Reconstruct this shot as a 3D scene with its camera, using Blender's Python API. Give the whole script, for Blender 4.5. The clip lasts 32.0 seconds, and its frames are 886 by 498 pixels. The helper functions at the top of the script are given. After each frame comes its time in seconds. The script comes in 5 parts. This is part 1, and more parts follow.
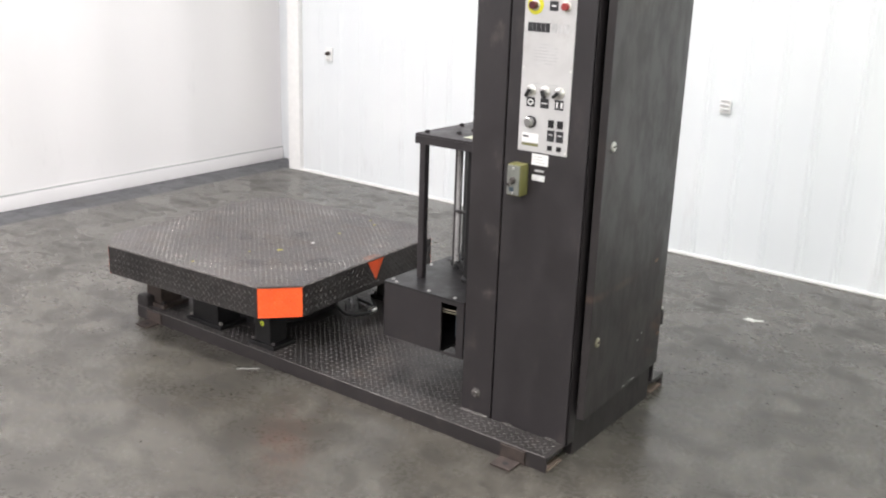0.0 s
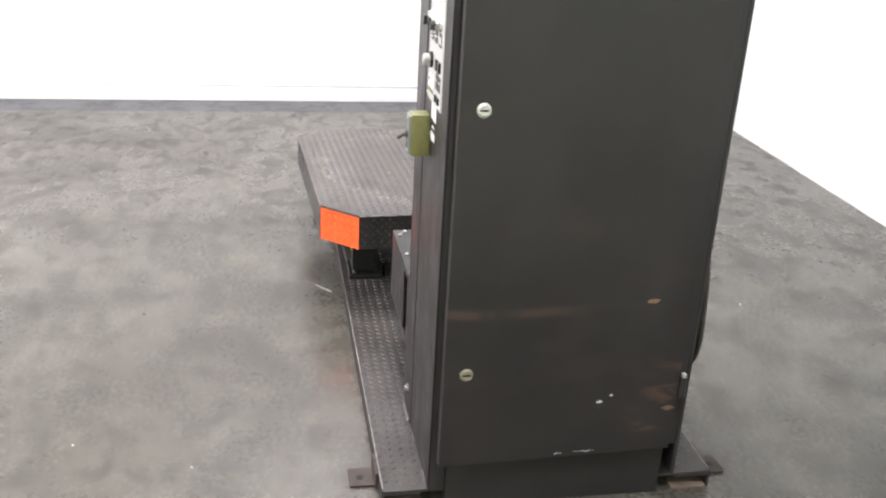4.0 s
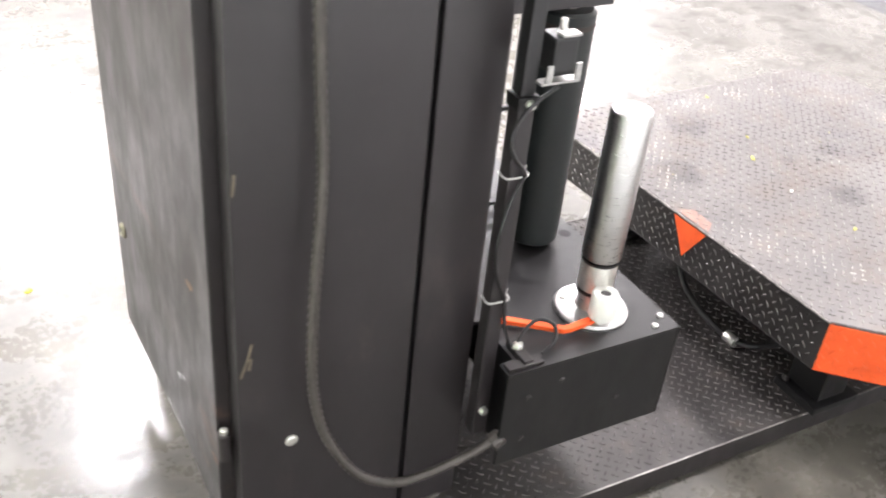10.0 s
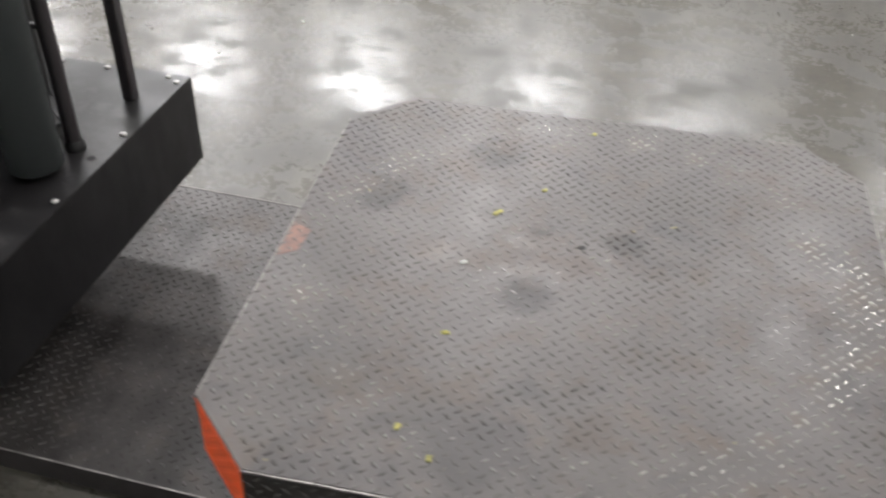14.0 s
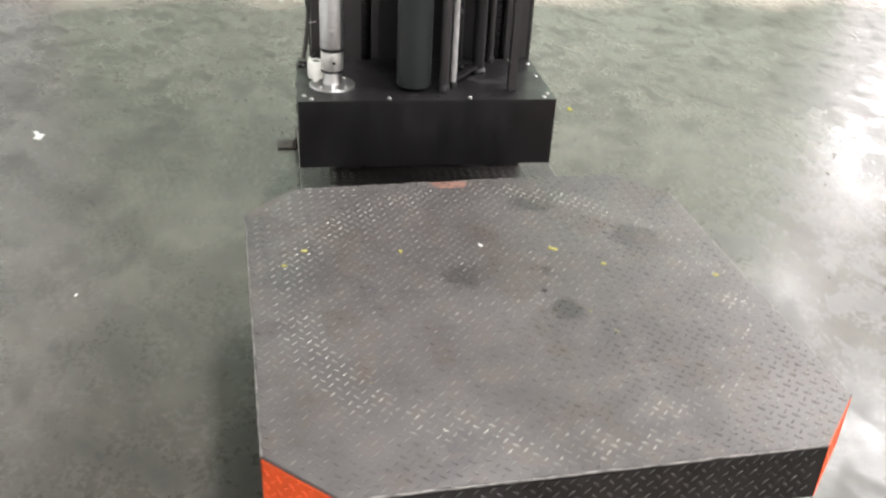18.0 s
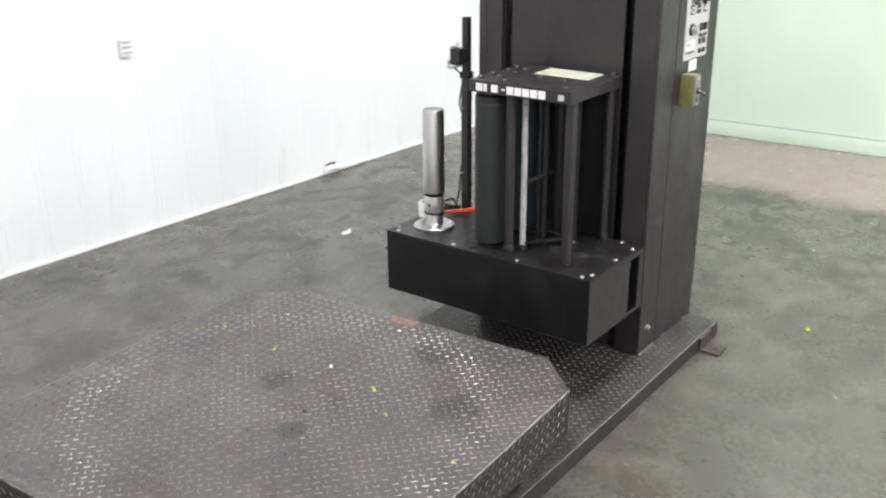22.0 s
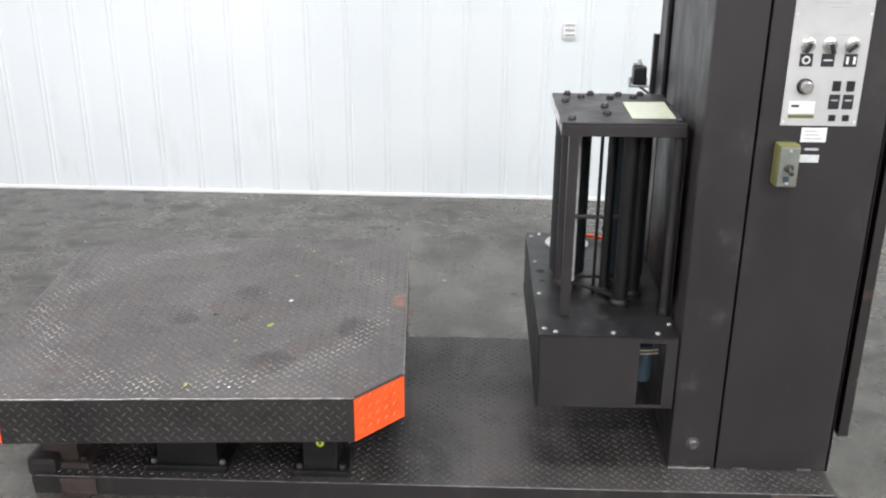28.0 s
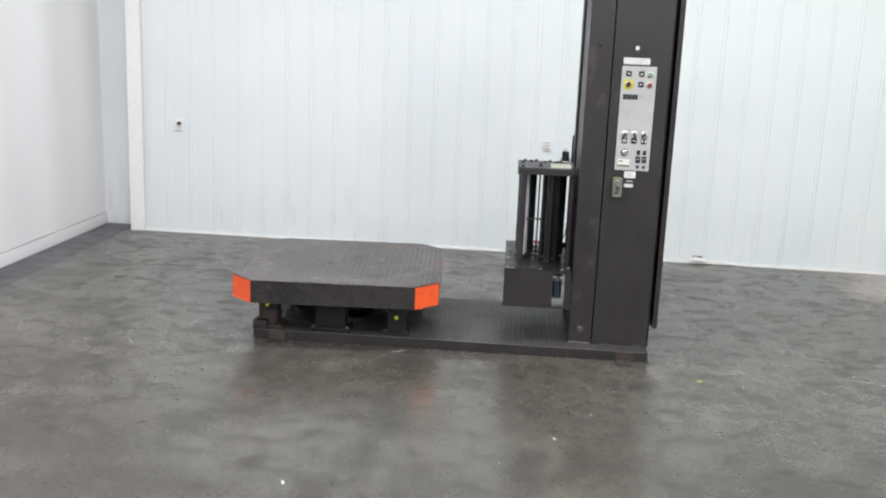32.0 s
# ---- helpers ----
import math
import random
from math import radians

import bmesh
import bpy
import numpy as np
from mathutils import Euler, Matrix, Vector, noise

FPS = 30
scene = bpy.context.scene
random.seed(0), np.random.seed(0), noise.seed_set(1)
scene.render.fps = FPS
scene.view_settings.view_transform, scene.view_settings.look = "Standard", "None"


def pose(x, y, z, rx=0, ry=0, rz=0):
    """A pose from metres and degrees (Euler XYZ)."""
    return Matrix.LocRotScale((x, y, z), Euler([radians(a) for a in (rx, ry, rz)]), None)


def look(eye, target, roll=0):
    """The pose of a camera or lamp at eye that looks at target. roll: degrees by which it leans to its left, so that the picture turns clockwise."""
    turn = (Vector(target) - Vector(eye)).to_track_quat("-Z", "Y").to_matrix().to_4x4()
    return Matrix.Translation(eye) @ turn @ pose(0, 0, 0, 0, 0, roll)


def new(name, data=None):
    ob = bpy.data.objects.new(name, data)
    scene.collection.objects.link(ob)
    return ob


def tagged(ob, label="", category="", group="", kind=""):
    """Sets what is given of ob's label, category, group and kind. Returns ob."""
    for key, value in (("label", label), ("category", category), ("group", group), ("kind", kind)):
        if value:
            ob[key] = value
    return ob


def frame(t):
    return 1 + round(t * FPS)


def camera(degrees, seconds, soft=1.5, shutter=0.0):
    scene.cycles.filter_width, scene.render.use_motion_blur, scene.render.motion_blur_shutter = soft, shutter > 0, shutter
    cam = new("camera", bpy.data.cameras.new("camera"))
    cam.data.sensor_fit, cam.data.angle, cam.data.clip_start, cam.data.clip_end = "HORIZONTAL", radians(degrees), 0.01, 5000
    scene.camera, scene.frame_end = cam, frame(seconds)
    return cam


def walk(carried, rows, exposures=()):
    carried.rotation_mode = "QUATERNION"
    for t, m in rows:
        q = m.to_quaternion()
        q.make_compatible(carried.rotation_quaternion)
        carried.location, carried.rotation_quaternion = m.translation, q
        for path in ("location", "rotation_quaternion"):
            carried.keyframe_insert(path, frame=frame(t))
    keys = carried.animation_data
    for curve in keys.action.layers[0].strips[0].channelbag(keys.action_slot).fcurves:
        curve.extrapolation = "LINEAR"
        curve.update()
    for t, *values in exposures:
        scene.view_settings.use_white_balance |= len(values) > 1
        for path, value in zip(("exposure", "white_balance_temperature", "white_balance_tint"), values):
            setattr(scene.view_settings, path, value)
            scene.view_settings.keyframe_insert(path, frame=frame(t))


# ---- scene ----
cam = camera(49.9, 32.0, 2.0, 0.5)
PATH = [
    (0, (0.392, 0.182, 1.738), (-0.744, 1.723, 1.158), 1.9),
    (0.5, (0.607, 0.416, 1.736), (-0.647, 1.867, 1.169), 1.8),
    (1, (0.773, 0.691, 1.728), (-0.615, 2.009, 1.148), 1.8),
    (1.5, (0.912, 0.985, 1.724), (-0.591, 2.155, 1.116), 1.8),
    (2, (1.0, 1.305, 1.726), (-0.6, 2.32, 1.086), 1.7),
    (2.5, (1.065, 1.6, 1.719), (-0.627, 2.449, 1.073), 2.3),
    (3, (1.096, 1.917, 1.715), (-0.654, 2.612, 1.042), 2.6),
    (3.5, (1.101, 2.243, 1.701), (-0.692, 2.773, 0.99), 2.9),
    (5.5, (0.919, 3.43, 1.72), (-0.852, 3.28, 0.804), 3.7),
    (6, (0.86, 3.728, 1.703), (-0.886, 3.425, 0.777), 3.9),
    (6.5, (0.774, 3.979, 1.707), (-0.94, 3.563, 0.764), 4.1),
    (7, (0.645, 4.258, 1.694), (-1.012, 3.669, 0.741), 4.5),
    (7.5, (0.466, 4.501, 1.697), (-1.122, 3.778, 0.72), 5.2),
    (8, (0.243, 4.678, 1.704), (-1.223, 3.763, 0.696), 6.0),
    (8.5, (-0.015, 4.774, 1.701), (-1.37, 3.732, 0.663), 6.8),
    (9, (-0.258, 4.812, 1.699), (-1.433, 3.616, 0.607), 7.5),
    (9.5, (-0.504, 4.849, 1.674), (-1.492, 3.516, 0.558), 6.4),
    (10, (-0.747, 4.894, 1.644), (-1.6, 3.464, 0.536), 6.0),
    (10.5, (-1.011, 4.927, 1.648), (-1.731, 3.452, 0.505), 5.9),
    (11, (-1.29, 4.957, 1.648), (-1.857, 3.435, 0.482), 5.5),
    (11.5, (-1.572, 4.963, 1.636), (-1.966, 3.396, 0.456), 5.4),
    (12, (-1.847, 4.949, 1.623), (-2.016, 3.353, 0.429), 5.0),
    (12.5, (-2.148, 4.934, 1.619), (-2.054, 3.34, 0.414), 3.3),
    (13, (-2.43, 4.913, 1.63), (-2.159, 3.345, 0.418), 2.1),
    (13.5, (-2.786, 4.872, 1.614), (-2.433, 3.322, 0.4), 0.9),
    (14, (-3.07, 4.843, 1.622), (-2.691, 3.319, 0.384), 1.6),
    (14.5, (-3.39, 4.804, 1.63), (-2.925, 3.314, 0.38), 0.7),
    (16.5, (-4.507, 4.525, 1.642), (-3.246, 3.536, 0.446), 1.4),
    (17, (-4.685, 4.344, 1.642), (-3.227, 3.576, 0.508), 2.0),
    (17.5, (-4.793, 4.118, 1.648), (-3.2, 3.603, 0.555), 2.8),
    (18, (-4.856, 3.853, 1.639), (-3.154, 3.545, 0.636), 3.2),
    (18.5, (-4.892, 3.592, 1.665), (-3.129, 3.456, 0.73), 3.1),
    (19, (-4.881, 3.317, 1.674), (-3.069, 3.368, 0.827), 2.6),
    (19.5, (-4.846, 3.036, 1.691), (-3.031, 3.265, 0.882), 1.3),
    (20, (-4.794, 2.748, 1.683), (-2.993, 3.124, 0.899), 0.7),
    (20.5, (-4.744, 2.467, 1.684), (-2.97, 2.997, 0.928), 0.6),
    (21, (-4.683, 2.177, 1.694), (-2.973, 2.901, 0.952), -0.6),
    (21.5, (-4.609, 1.911, 1.69), (-2.989, 2.839, 0.972), -0.5),
    (22, (-4.501, 1.646, 1.689), (-3.008, 2.771, 0.978), -0.5),
    (22.5, (-4.343, 1.419, 1.695), (-3.011, 2.73, 0.984), -0.2),
    (23, (-4.142, 1.219, 1.694), (-2.967, 2.67, 0.978), 0.8),
    (23.5, (-3.911, 1.049, 1.689), (-2.897, 2.612, 0.96), 1.8),
    (24, (-3.651, 0.901, 1.693), (-2.81, 2.559, 0.956), 2.2),
    (24.5, (-3.38, 0.8, 1.69), (-2.721, 2.538, 0.952), 2.7),
    (25, (-3.094, 0.716, 1.692), (-2.615, 2.512, 0.954), 2.5),
    (25.5, (-2.812, 0.657, 1.689), (-2.501, 2.492, 0.955), 1.7),
    (26, (-2.545, 0.632, 1.692), (-2.359, 2.484, 0.959), 0.9),
    (26.5, (-2.303, 0.64, 1.691), (-2.222, 2.499, 0.958), 0.8),
    (28.5, (-2.143, 0.318, 1.711), (-2.215, 2.19, 1.01), 0.2),
    (29, (-2.151, 0.003, 1.716), (-2.117, 1.891, 1.056), 0.3),
    (29.5, (-2.157, -0.378, 1.724), (-2.147, 1.531, 1.126), 0.0),
    (30, (-2.137, -0.797, 1.734), (-2.151, 1.131, 1.202), 1.2),
    (30.5, (-2.099, -1.249, 1.751), (-2.147, 0.688, 1.258), 1.7),
    (31, (-2.063, -1.706, 1.753), (-2.155, 0.234, 1.279), 2.1),
    (31.5, (-2.01, -2.159, 1.76), (-2.105, -0.214, 1.302), 2.5),
    (32, (-1.95, -2.585, 1.777), (-2.083, -0.634, 1.36), 2.4),
]
walk(cam, [(t, look(eye, target, roll)) for t, eye, target, roll in PATH], [(0, -0.15, 6500, 12), (3, -0.05, 6500, 12), (5.5, 0.75, 6500, 13), (7, 1.0, 6500, 15), (9, 1.3, 6500, 17), (10, 1.2, 6500, 14), (11, 1.1, 6500, 8), (12, 0.5, 6500, 5), (13, 0.05, 6500, 6), (14, -0.42, 6500, 9), (16.5, -0.15, 6500, 9), (18, 0.2, 6550, 10), (20, 0.25, 6550, 10), (22, 0.0, 6400, 10), (26, -0.15, 6250, 10), (29, -0.2, 6250, 10), (32, -0.48, 6250, 9)])

# ---- light ----
U = 1.06  # drawing unit to metres; every length below is drawn in these units

world = bpy.data.worlds.new("hall_air")
scene.world = world
world.use_nodes = True
world.node_tree.nodes["Background"].inputs[0].default_value = (0.9, 0.95, 1.0, 1)
world.node_tree.nodes["Background"].inputs[1].default_value = 0.012

# two rows of ceiling fixtures, and a dimmer unseen row added over the machine as fill
LAMP_Z = 4.1
LAMPS = [(x, -5.1, LAMP_Z, 120 if x < -3 else 170) for x in (-8.8, -6.1, -3.4, -1.4, 0.6, 2.65, 5.1, 7.6)]
LAMPS += [(x, -1.2, LAMP_Z, 130 if x == -4.1 else 165) for x in (-6.6, -4.1, -1.8, 0.7, 3.2)]
# added fill row, brightens the walls and the back of the machine
LAMPS += [(x, 2.7, LAMP_Z, 122) for x in (-6.9, -4.2, -1.6, 1.0, 3.6)]
for x, y, z, power in LAMPS:
    data = bpy.data.lights.new("tube_light", "AREA")
    data.shape, data.size, data.size_y = "RECTANGLE", 1.2 * U, 0.5 * U
    data.energy = power
    data.color = (1.0, 0.985, 1.0)
    lamp = new("tube_light", data)
    lamp.matrix_world = look((x * U, y * U, (z - 0.03) * U), (x * U, y * U + (0.6 if y < -3 else 0.0), 0))


# ---- materials ----
class Mat:
    """A small builder for node materials."""

    def __init__(self, name):
        self.mat = bpy.data.materials.new(name)
        self.mat.use_nodes = True
        self.tree = self.mat.node_tree
        self.bsdf = self.tree.nodes["Principled BSDF"]
        self.coord = self.tree.nodes.new("ShaderNodeNewGeometry").outputs["Position"]

    def link(self, a, b):
        self.tree.links.new(a, b)

    def put(self, socket, value):
        if hasattr(value, "is_output"):
            self.link(value, socket)
        elif isinstance(value, tuple):
            socket.default_value = (*value, 1) if len(value) == 3 and socket.type == "RGBA" else value
        else:
            socket.default_value = value

    def noise(self, scale, detail=4, rough=0.6, stretch=(1, 1, 1), distort=0.0):
        m = self.tree.nodes.new("ShaderNodeMapping")
        m.inputs["Scale"].default_value = stretch
        self.link(self.coord, m.inputs["Vector"])
        n = self.tree.nodes.new("ShaderNodeTexNoise")
        self.link(m.outputs[0], n.inputs["Vector"])
        n.inputs["Scale"].default_value, n.inputs["Detail"].default_value = scale, detail
        n.inputs["Roughness"].default_value, n.inputs["Distortion"].default_value = rough, distort
        return n.outputs["Fac"]

    def band(self, fac, low, high, a=0.0, b=1.0):
        r = self.tree.nodes.new("ShaderNodeMapRange")
        r.interpolation_type = "SMOOTHSTEP"
        self.put(r.inputs[0], fac)
        for i, v in zip((1, 2, 3, 4), (low, high, a, b)):
            r.inputs[i].default_value = v
        return r.outputs[0]

    def math(self, op, a, b=0.0):
        n = self.tree.nodes.new("ShaderNodeMath")
        n.operation = op
        self.put(n.inputs[0], a)
        self.put(n.inputs[1], b)
        return n.outputs[0]

    def axis(self, i):
        s = self.tree.nodes.new("ShaderNodeSeparateXYZ")
        self.link(self.coord, s.inputs[0])
        return s.outputs[i]

    def far(self, centre):
        """Distance from a place, flat."""
        v = self.tree.nodes.new("ShaderNodeVectorMath")
        v.operation = "DISTANCE"
        m = self.tree.nodes.new("ShaderNodeMapping")
        m.inputs["Scale"].default_value = (1, 1, 0)
        self.link(self.coord, m.inputs["Vector"])
        self.link(m.outputs[0], v.inputs[0])
        v.inputs[1].default_value = (*centre, 0)
        return v.outputs["Value"]

    def mix(self, fac, a, b):
        n = self.tree.nodes.new("ShaderNodeMix")
        n.data_type = "RGBA"
        self.put(n.inputs[0], fac)
        self.put(n.inputs[6], a)
        self.put(n.inputs[7], b)
        return n.outputs[2]

    def bump(self, height, strength=0.2, distance=0.002):
        n = self.tree.nodes.new("ShaderNodeBump")
        n.inputs["Strength"].default_value, n.inputs["Distance"].default_value = strength, distance
        self.link(height, n.inputs["Height"])
        self.link(n.outputs[0], self.bsdf.inputs["Normal"])
        return self

    def done(self, color, rough=0.5, metal=0.0, spec=0.5):
        self.put(self.bsdf.inputs["Base Color"], color)
        self.put(self.bsdf.inputs["Roughness"], rough)
        self.put(self.bsdf.inputs["Metallic"], metal)
        self.bsdf.inputs["Specular IOR Level"].default_value = spec
        return self.mat


def make_concrete():
    m = Mat("sealed_concrete")
    big = m.noise(0.55, 5, 0.6, distort=0.3)
    mid = m.noise(2.6, 5, 0.58, distort=0.5)
    blotch = m.noise(6.5, 4, 0.56, (1, 1.3, 1), 0.4)
    fine = m.noise(48, 5, 0.7)
    c = m.mix(m.band(big, 0.34, 0.66), (0.065, 0.058, 0.048), (0.101, 0.094, 0.080))
    c = m.mix(m.band(mid, 0.44, 0.62, 0, 0.65), c, (0.038, 0.035, 0.029))
    c = m.mix(m.band(blotch, 0.47, 0.68, 0, 0.6), c, (0.030, 0.027, 0.023))
    c = m.mix(m.band(m.noise(17, 4, 0.6, (1, 1.4, 1), 0.4), 0.44, 0.70, 0, 0.5), c, (0.034, 0.031, 0.026))
    c = m.mix(m.band(fine, 0.40, 0.72, 0, 0.35), c, (0.098, 0.093, 0.079))
    pale = m.noise(4.2, 4, 0.55, (1.2, 1, 1), 0.4)
    c = m.mix(m.band(pale, 0.48, 0.74, 0, 0.55), c, (0.128, 0.120, 0.101))
    # scuffs, drips and small dark spots
    scuff = m.noise(8.5, 5, 0.66, (1, 2.1, 1), 0.7)
    stain = m.band(scuff, 0.635, 0.70)
    c = m.mix(m.math("MULTIPLY", stain, 0.75), c, (0.026, 0.024, 0.021))
    c = m.mix(m.band(m.noise(31, 2, 0.5), 0.73, 0.77, 0, 0.7), c, (0.028, 0.025, 0.022))
    # browner and darker in front of the machine, with a noisy edge
    front_tone = m.band(m.math("ADD", m.axis(1), m.band(big, 0.25, 0.75, -0.9, 0.9)), 2.0, 0.4)
    c = m.mix(m.math("MULTIPLY", front_tone, 0.55), c, (0.034, 0.029, 0.022))
    # a paler, smoother coat runs along the foot of the side curtain
    edge = m.math("ADD", m.axis(0), m.band(m.noise(1.1, 5), 0.25, 0.75, -0.22, 0.22))
    coat = m.band(edge, 0.66 * U, 1.10 * U)
    c = m.mix(m.math("MULTIPLY", coat, 0.8), c, (0.26, 0.205, 0.18))
    # a painted grey strip along the foot of the other curtain
    strip = m.band(m.axis(0), -5.125 * U, -5.14 * U)
    worn = m.band(mid, 0.58, 0.74, 0.9, 0.4)
    c = m.mix(m.math("MULTIPLY", strip, worn), c, (0.072, 0.073, 0.080))
    r = m.math("ADD", m.band(mid, 0.3, 0.7, 0.18, 0.30), m.band(fine, 0.3, 0.7, -0.05, 0.07))
    r = m.math("ADD", r, m.math("MULTIPLY", stain, 0.28))
    r = m.math("ADD", r, m.band(blotch, 0.46, 0.68, 0.0, 0.15))
    r = m.math("SUBTRACT", r, m.math("MULTIPLY", coat, 0.08))
    r = m.math("ADD", r, m.math("MULTIPLY", strip, 0.20))
    r = m.math("ADD", r, m.math("MULTIPLY", front_tone, 0.07))
    relief = m.math("ADD", m.math("MULTIPLY", blotch, 0.5), m.math("MULTIPLY", fine, 0.16))
    m.bump(relief, 0.16, 0.003)
    return m.done(c, r, 0, 0.5)


def make_paint(name, color, rough=0.42, wear=(0.13, 0.11, 0.10), amount=0.5, gloss=0.42):
    m = Mat(name)
    big, mid, fine = m.noise(2.3, 4), m.noise(11, 6, 0.65, (1, 1, 0.5)), m.noise(220, 2)
    dark = tuple(v * 0.72 for v in color)
    c = m.mix(m.band(big, 0.3, 0.7), dark, color)
    c = m.mix(m.band(mid, 0.55, 0.75, 0, amount), c, wear)
    m.bump(m.math("ADD", mid, m.math("MULTIPLY", fine, 0.3)), 0.08, 0.001)
    return m.done(c, m.band(mid, 0.3, 0.7, rough - 0.08, rough + 0.12), 0, gloss)


def make_door_paint():
    """Charcoal paint with a brown rub mark at one height and rusty smears near the hinge side of the foot."""
    m = Mat("worn_charcoal_paint")
    big, mid, fine = m.noise(2.3, 4), m.noise(11, 6, 0.65, (1, 1, 0.5)), m.noise(220, 2)
    c = m.mix(m.band(big, 0.3, 0.7), (0.0190, 0.0163, 0.0164), (0.0265, 0.0225, 0.0226))
    c = m.mix(m.band(mid, 0.55, 0.75, 0, 0.25), c, (0.040, 0.033, 0.030))
    y, z = m.axis(1), m.axis(2)
    # the rub mark, fading in and out along the door
    height = m.math("ADD", z, m.band(m.noise(3.0, 2), 0.3, 0.7, -0.010, 0.010))
    line = m.math("MULTIPLY", m.band(height, 0.612, 0.630), m.band(height, 0.655, 0.637))
    line = m.math("MULTIPLY", line, m.band(m.noise(5.5, 4, 0.6, (1, 1, 0.4)), 0.45, 0.64, 0.0, 0.50))
    line = m.math("MULTIPLY", line, m.band(y, 3.42, 3.22, 0.08, 1.0))
    c = m.mix(line, c, (0.088, 0.055, 0.042))
    # smears
    low = m.math("MULTIPLY", m.band(z, 0.56, 0.40), m.band(z, 0.20, 0.26))
    side = m.band(y, 3.46, 3.63, 0.08, 1.0)
    smear = m.math("MULTIPLY", m.band(m.noise(9, 4, 0.6, (1, 0.7, 2.2), 0.6), 0.54, 0.74, 0, 0.60), m.math("MULTIPLY", low, side))
    c = m.mix(smear, c, (0.110, 0.058, 0.038))
    c = m.mix(m.band(m.noise(3.4, 4, 0.6, (1, 0.6, 1.6)), 0.52, 0.72, 0, 0.35), c, (0.040, 0.030, 0.026))
    m.bump(m.math("ADD", mid, m.math("MULTIPLY", fine, 0.3)), 0.08, 0.001)
    return m.done(c, m.band(mid, 0.3, 0.7, 0.30, 0.50), 0, 0.42)


TABLE = (-2.811, 3.151)


def make_tread(name, table, bars, lift=0.13, k=0.46):
    m = Mat(name)
    big, mid, fine = m.noise(3.0, 5), m.noise(12, 6, 0.66), m.noise(150, 3)
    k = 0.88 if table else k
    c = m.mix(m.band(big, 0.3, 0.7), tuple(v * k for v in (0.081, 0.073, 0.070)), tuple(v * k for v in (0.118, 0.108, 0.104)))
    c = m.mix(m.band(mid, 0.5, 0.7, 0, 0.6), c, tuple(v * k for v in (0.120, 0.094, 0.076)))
    if not table:
        c = m.mix(m.band(m.noise(2.6, 6, 0.7, distort=0.6), 0.45, 0.62, 0, 0.7), c, (0.017, 0.015, 0.0148))
    rough, metal = m.band(mid, 0.3, 0.7, 0.34, 0.48), 0.30 if table else 0.35
    if bars:
        rough = m.math("SUBTRACT", rough, 0.13)
        c = m.mix(0.27 if table else lift, c, (0.30, 0.285, 0.27))
    if table:
        if bars:
            # the bars are rubbed bright along a ring and at the middle
            d = m.math("ADD", m.far((TABLE[0] * U, TABLE[1] * U)), m.band(big, 0.3, 0.7, -0.02, 0.02))
            ring = m.math("MULTIPLY", m.band(d, 0.435 * U, 0.49 * U), m.band(d, 0.560 * U, 0.535 * U))
            rub = m.math("MULTIPLY", ring, m.band(m.noise(9, 5, 0.7), 0.38, 0.64, 0.10, 0.85))
            worn = m.math("MULTIPLY", m.band(d, 0.25 * U, 0.05 * U), m.band(m.noise(11, 5, 0.7), 0.50, 0.66, 0, 0.7))
            rub = m.math("MAXIMUM", rub, worn)
            rough = m.math("SUBTRACT", rough, m.math("MULTIPLY", rub, 0.04))
            metal = m.math("ADD", 0.30, m.math("MULTIPLY", rub, 0.6))
        for x, y, r in ((-2.371, 3.000, 0.085), (-2.572, 2.782, 0.080), (-2.722, 3.245, 0.065), (-2.72, 3.045, 0.04), (-2.88, 3.042, 0.04)):
            spot = m.math("ADD", m.far((x * U, y * U)), m.band(mid, 0.2, 0.8, -0.03, 0.03))
            c = m.mix(m.band(spot, r * U, r * 0.45 * U, 0, 0.72), c, (0.027, 0.024, 0.024))
        brown = m.noise(5, 5, 0.7)
        c = m.mix(m.band(brown, 0.50, 0.66, 0, 0.55), c, (0.076, 0.057, 0.045))
        c = m.mix(m.band(m.noise(4, 6, 0.75, distort=0.8), 0.52, 0.66, 0, 0.6), c, (0.056, 0.052, 0.054))
        yellow = m.noise(26, 2, 0.5)
        c = m.mix(m.band(yellow, 0.78, 0.80, 0, 0.7), c, (0.25, 0.22, 0.09))
        if bars:
            c = m.mix(m.math("MULTIPLY", rub, 0.8), c, (0.56, 0.54, 0.50))
    m.bump(m.math("ADD", mid, fine), 0.12, 0.001)
    return m.done(c, rough, metal, 0.5)


def make_plain(name, color, rough=0.5, metal=0.0, vary=0.15, scale=25, stretch=(1, 1, 1), dirt=None, relief=0.06):
    m = Mat(name)
    n, f = m.noise(scale, 5, 0.6, stretch), m.noise(scale * 9, 3)
    c = m.mix(m.band(n, 0.3, 0.7), tuple(v * (1 - vary) for v in color), tuple(min(1, v * (1 + vary)) for v in color))
    if dirt:
        c = m.mix(m.band(m.noise(scale * 0.6, 5, 0.7), 0.56, 0.72, 0, 0.8), c, dirt)
    m.bump(f, relief, 0.0006)
    return m.done(c, m.band(n, 0.2, 0.8, rough * 0.85, rough * 1.15), metal)


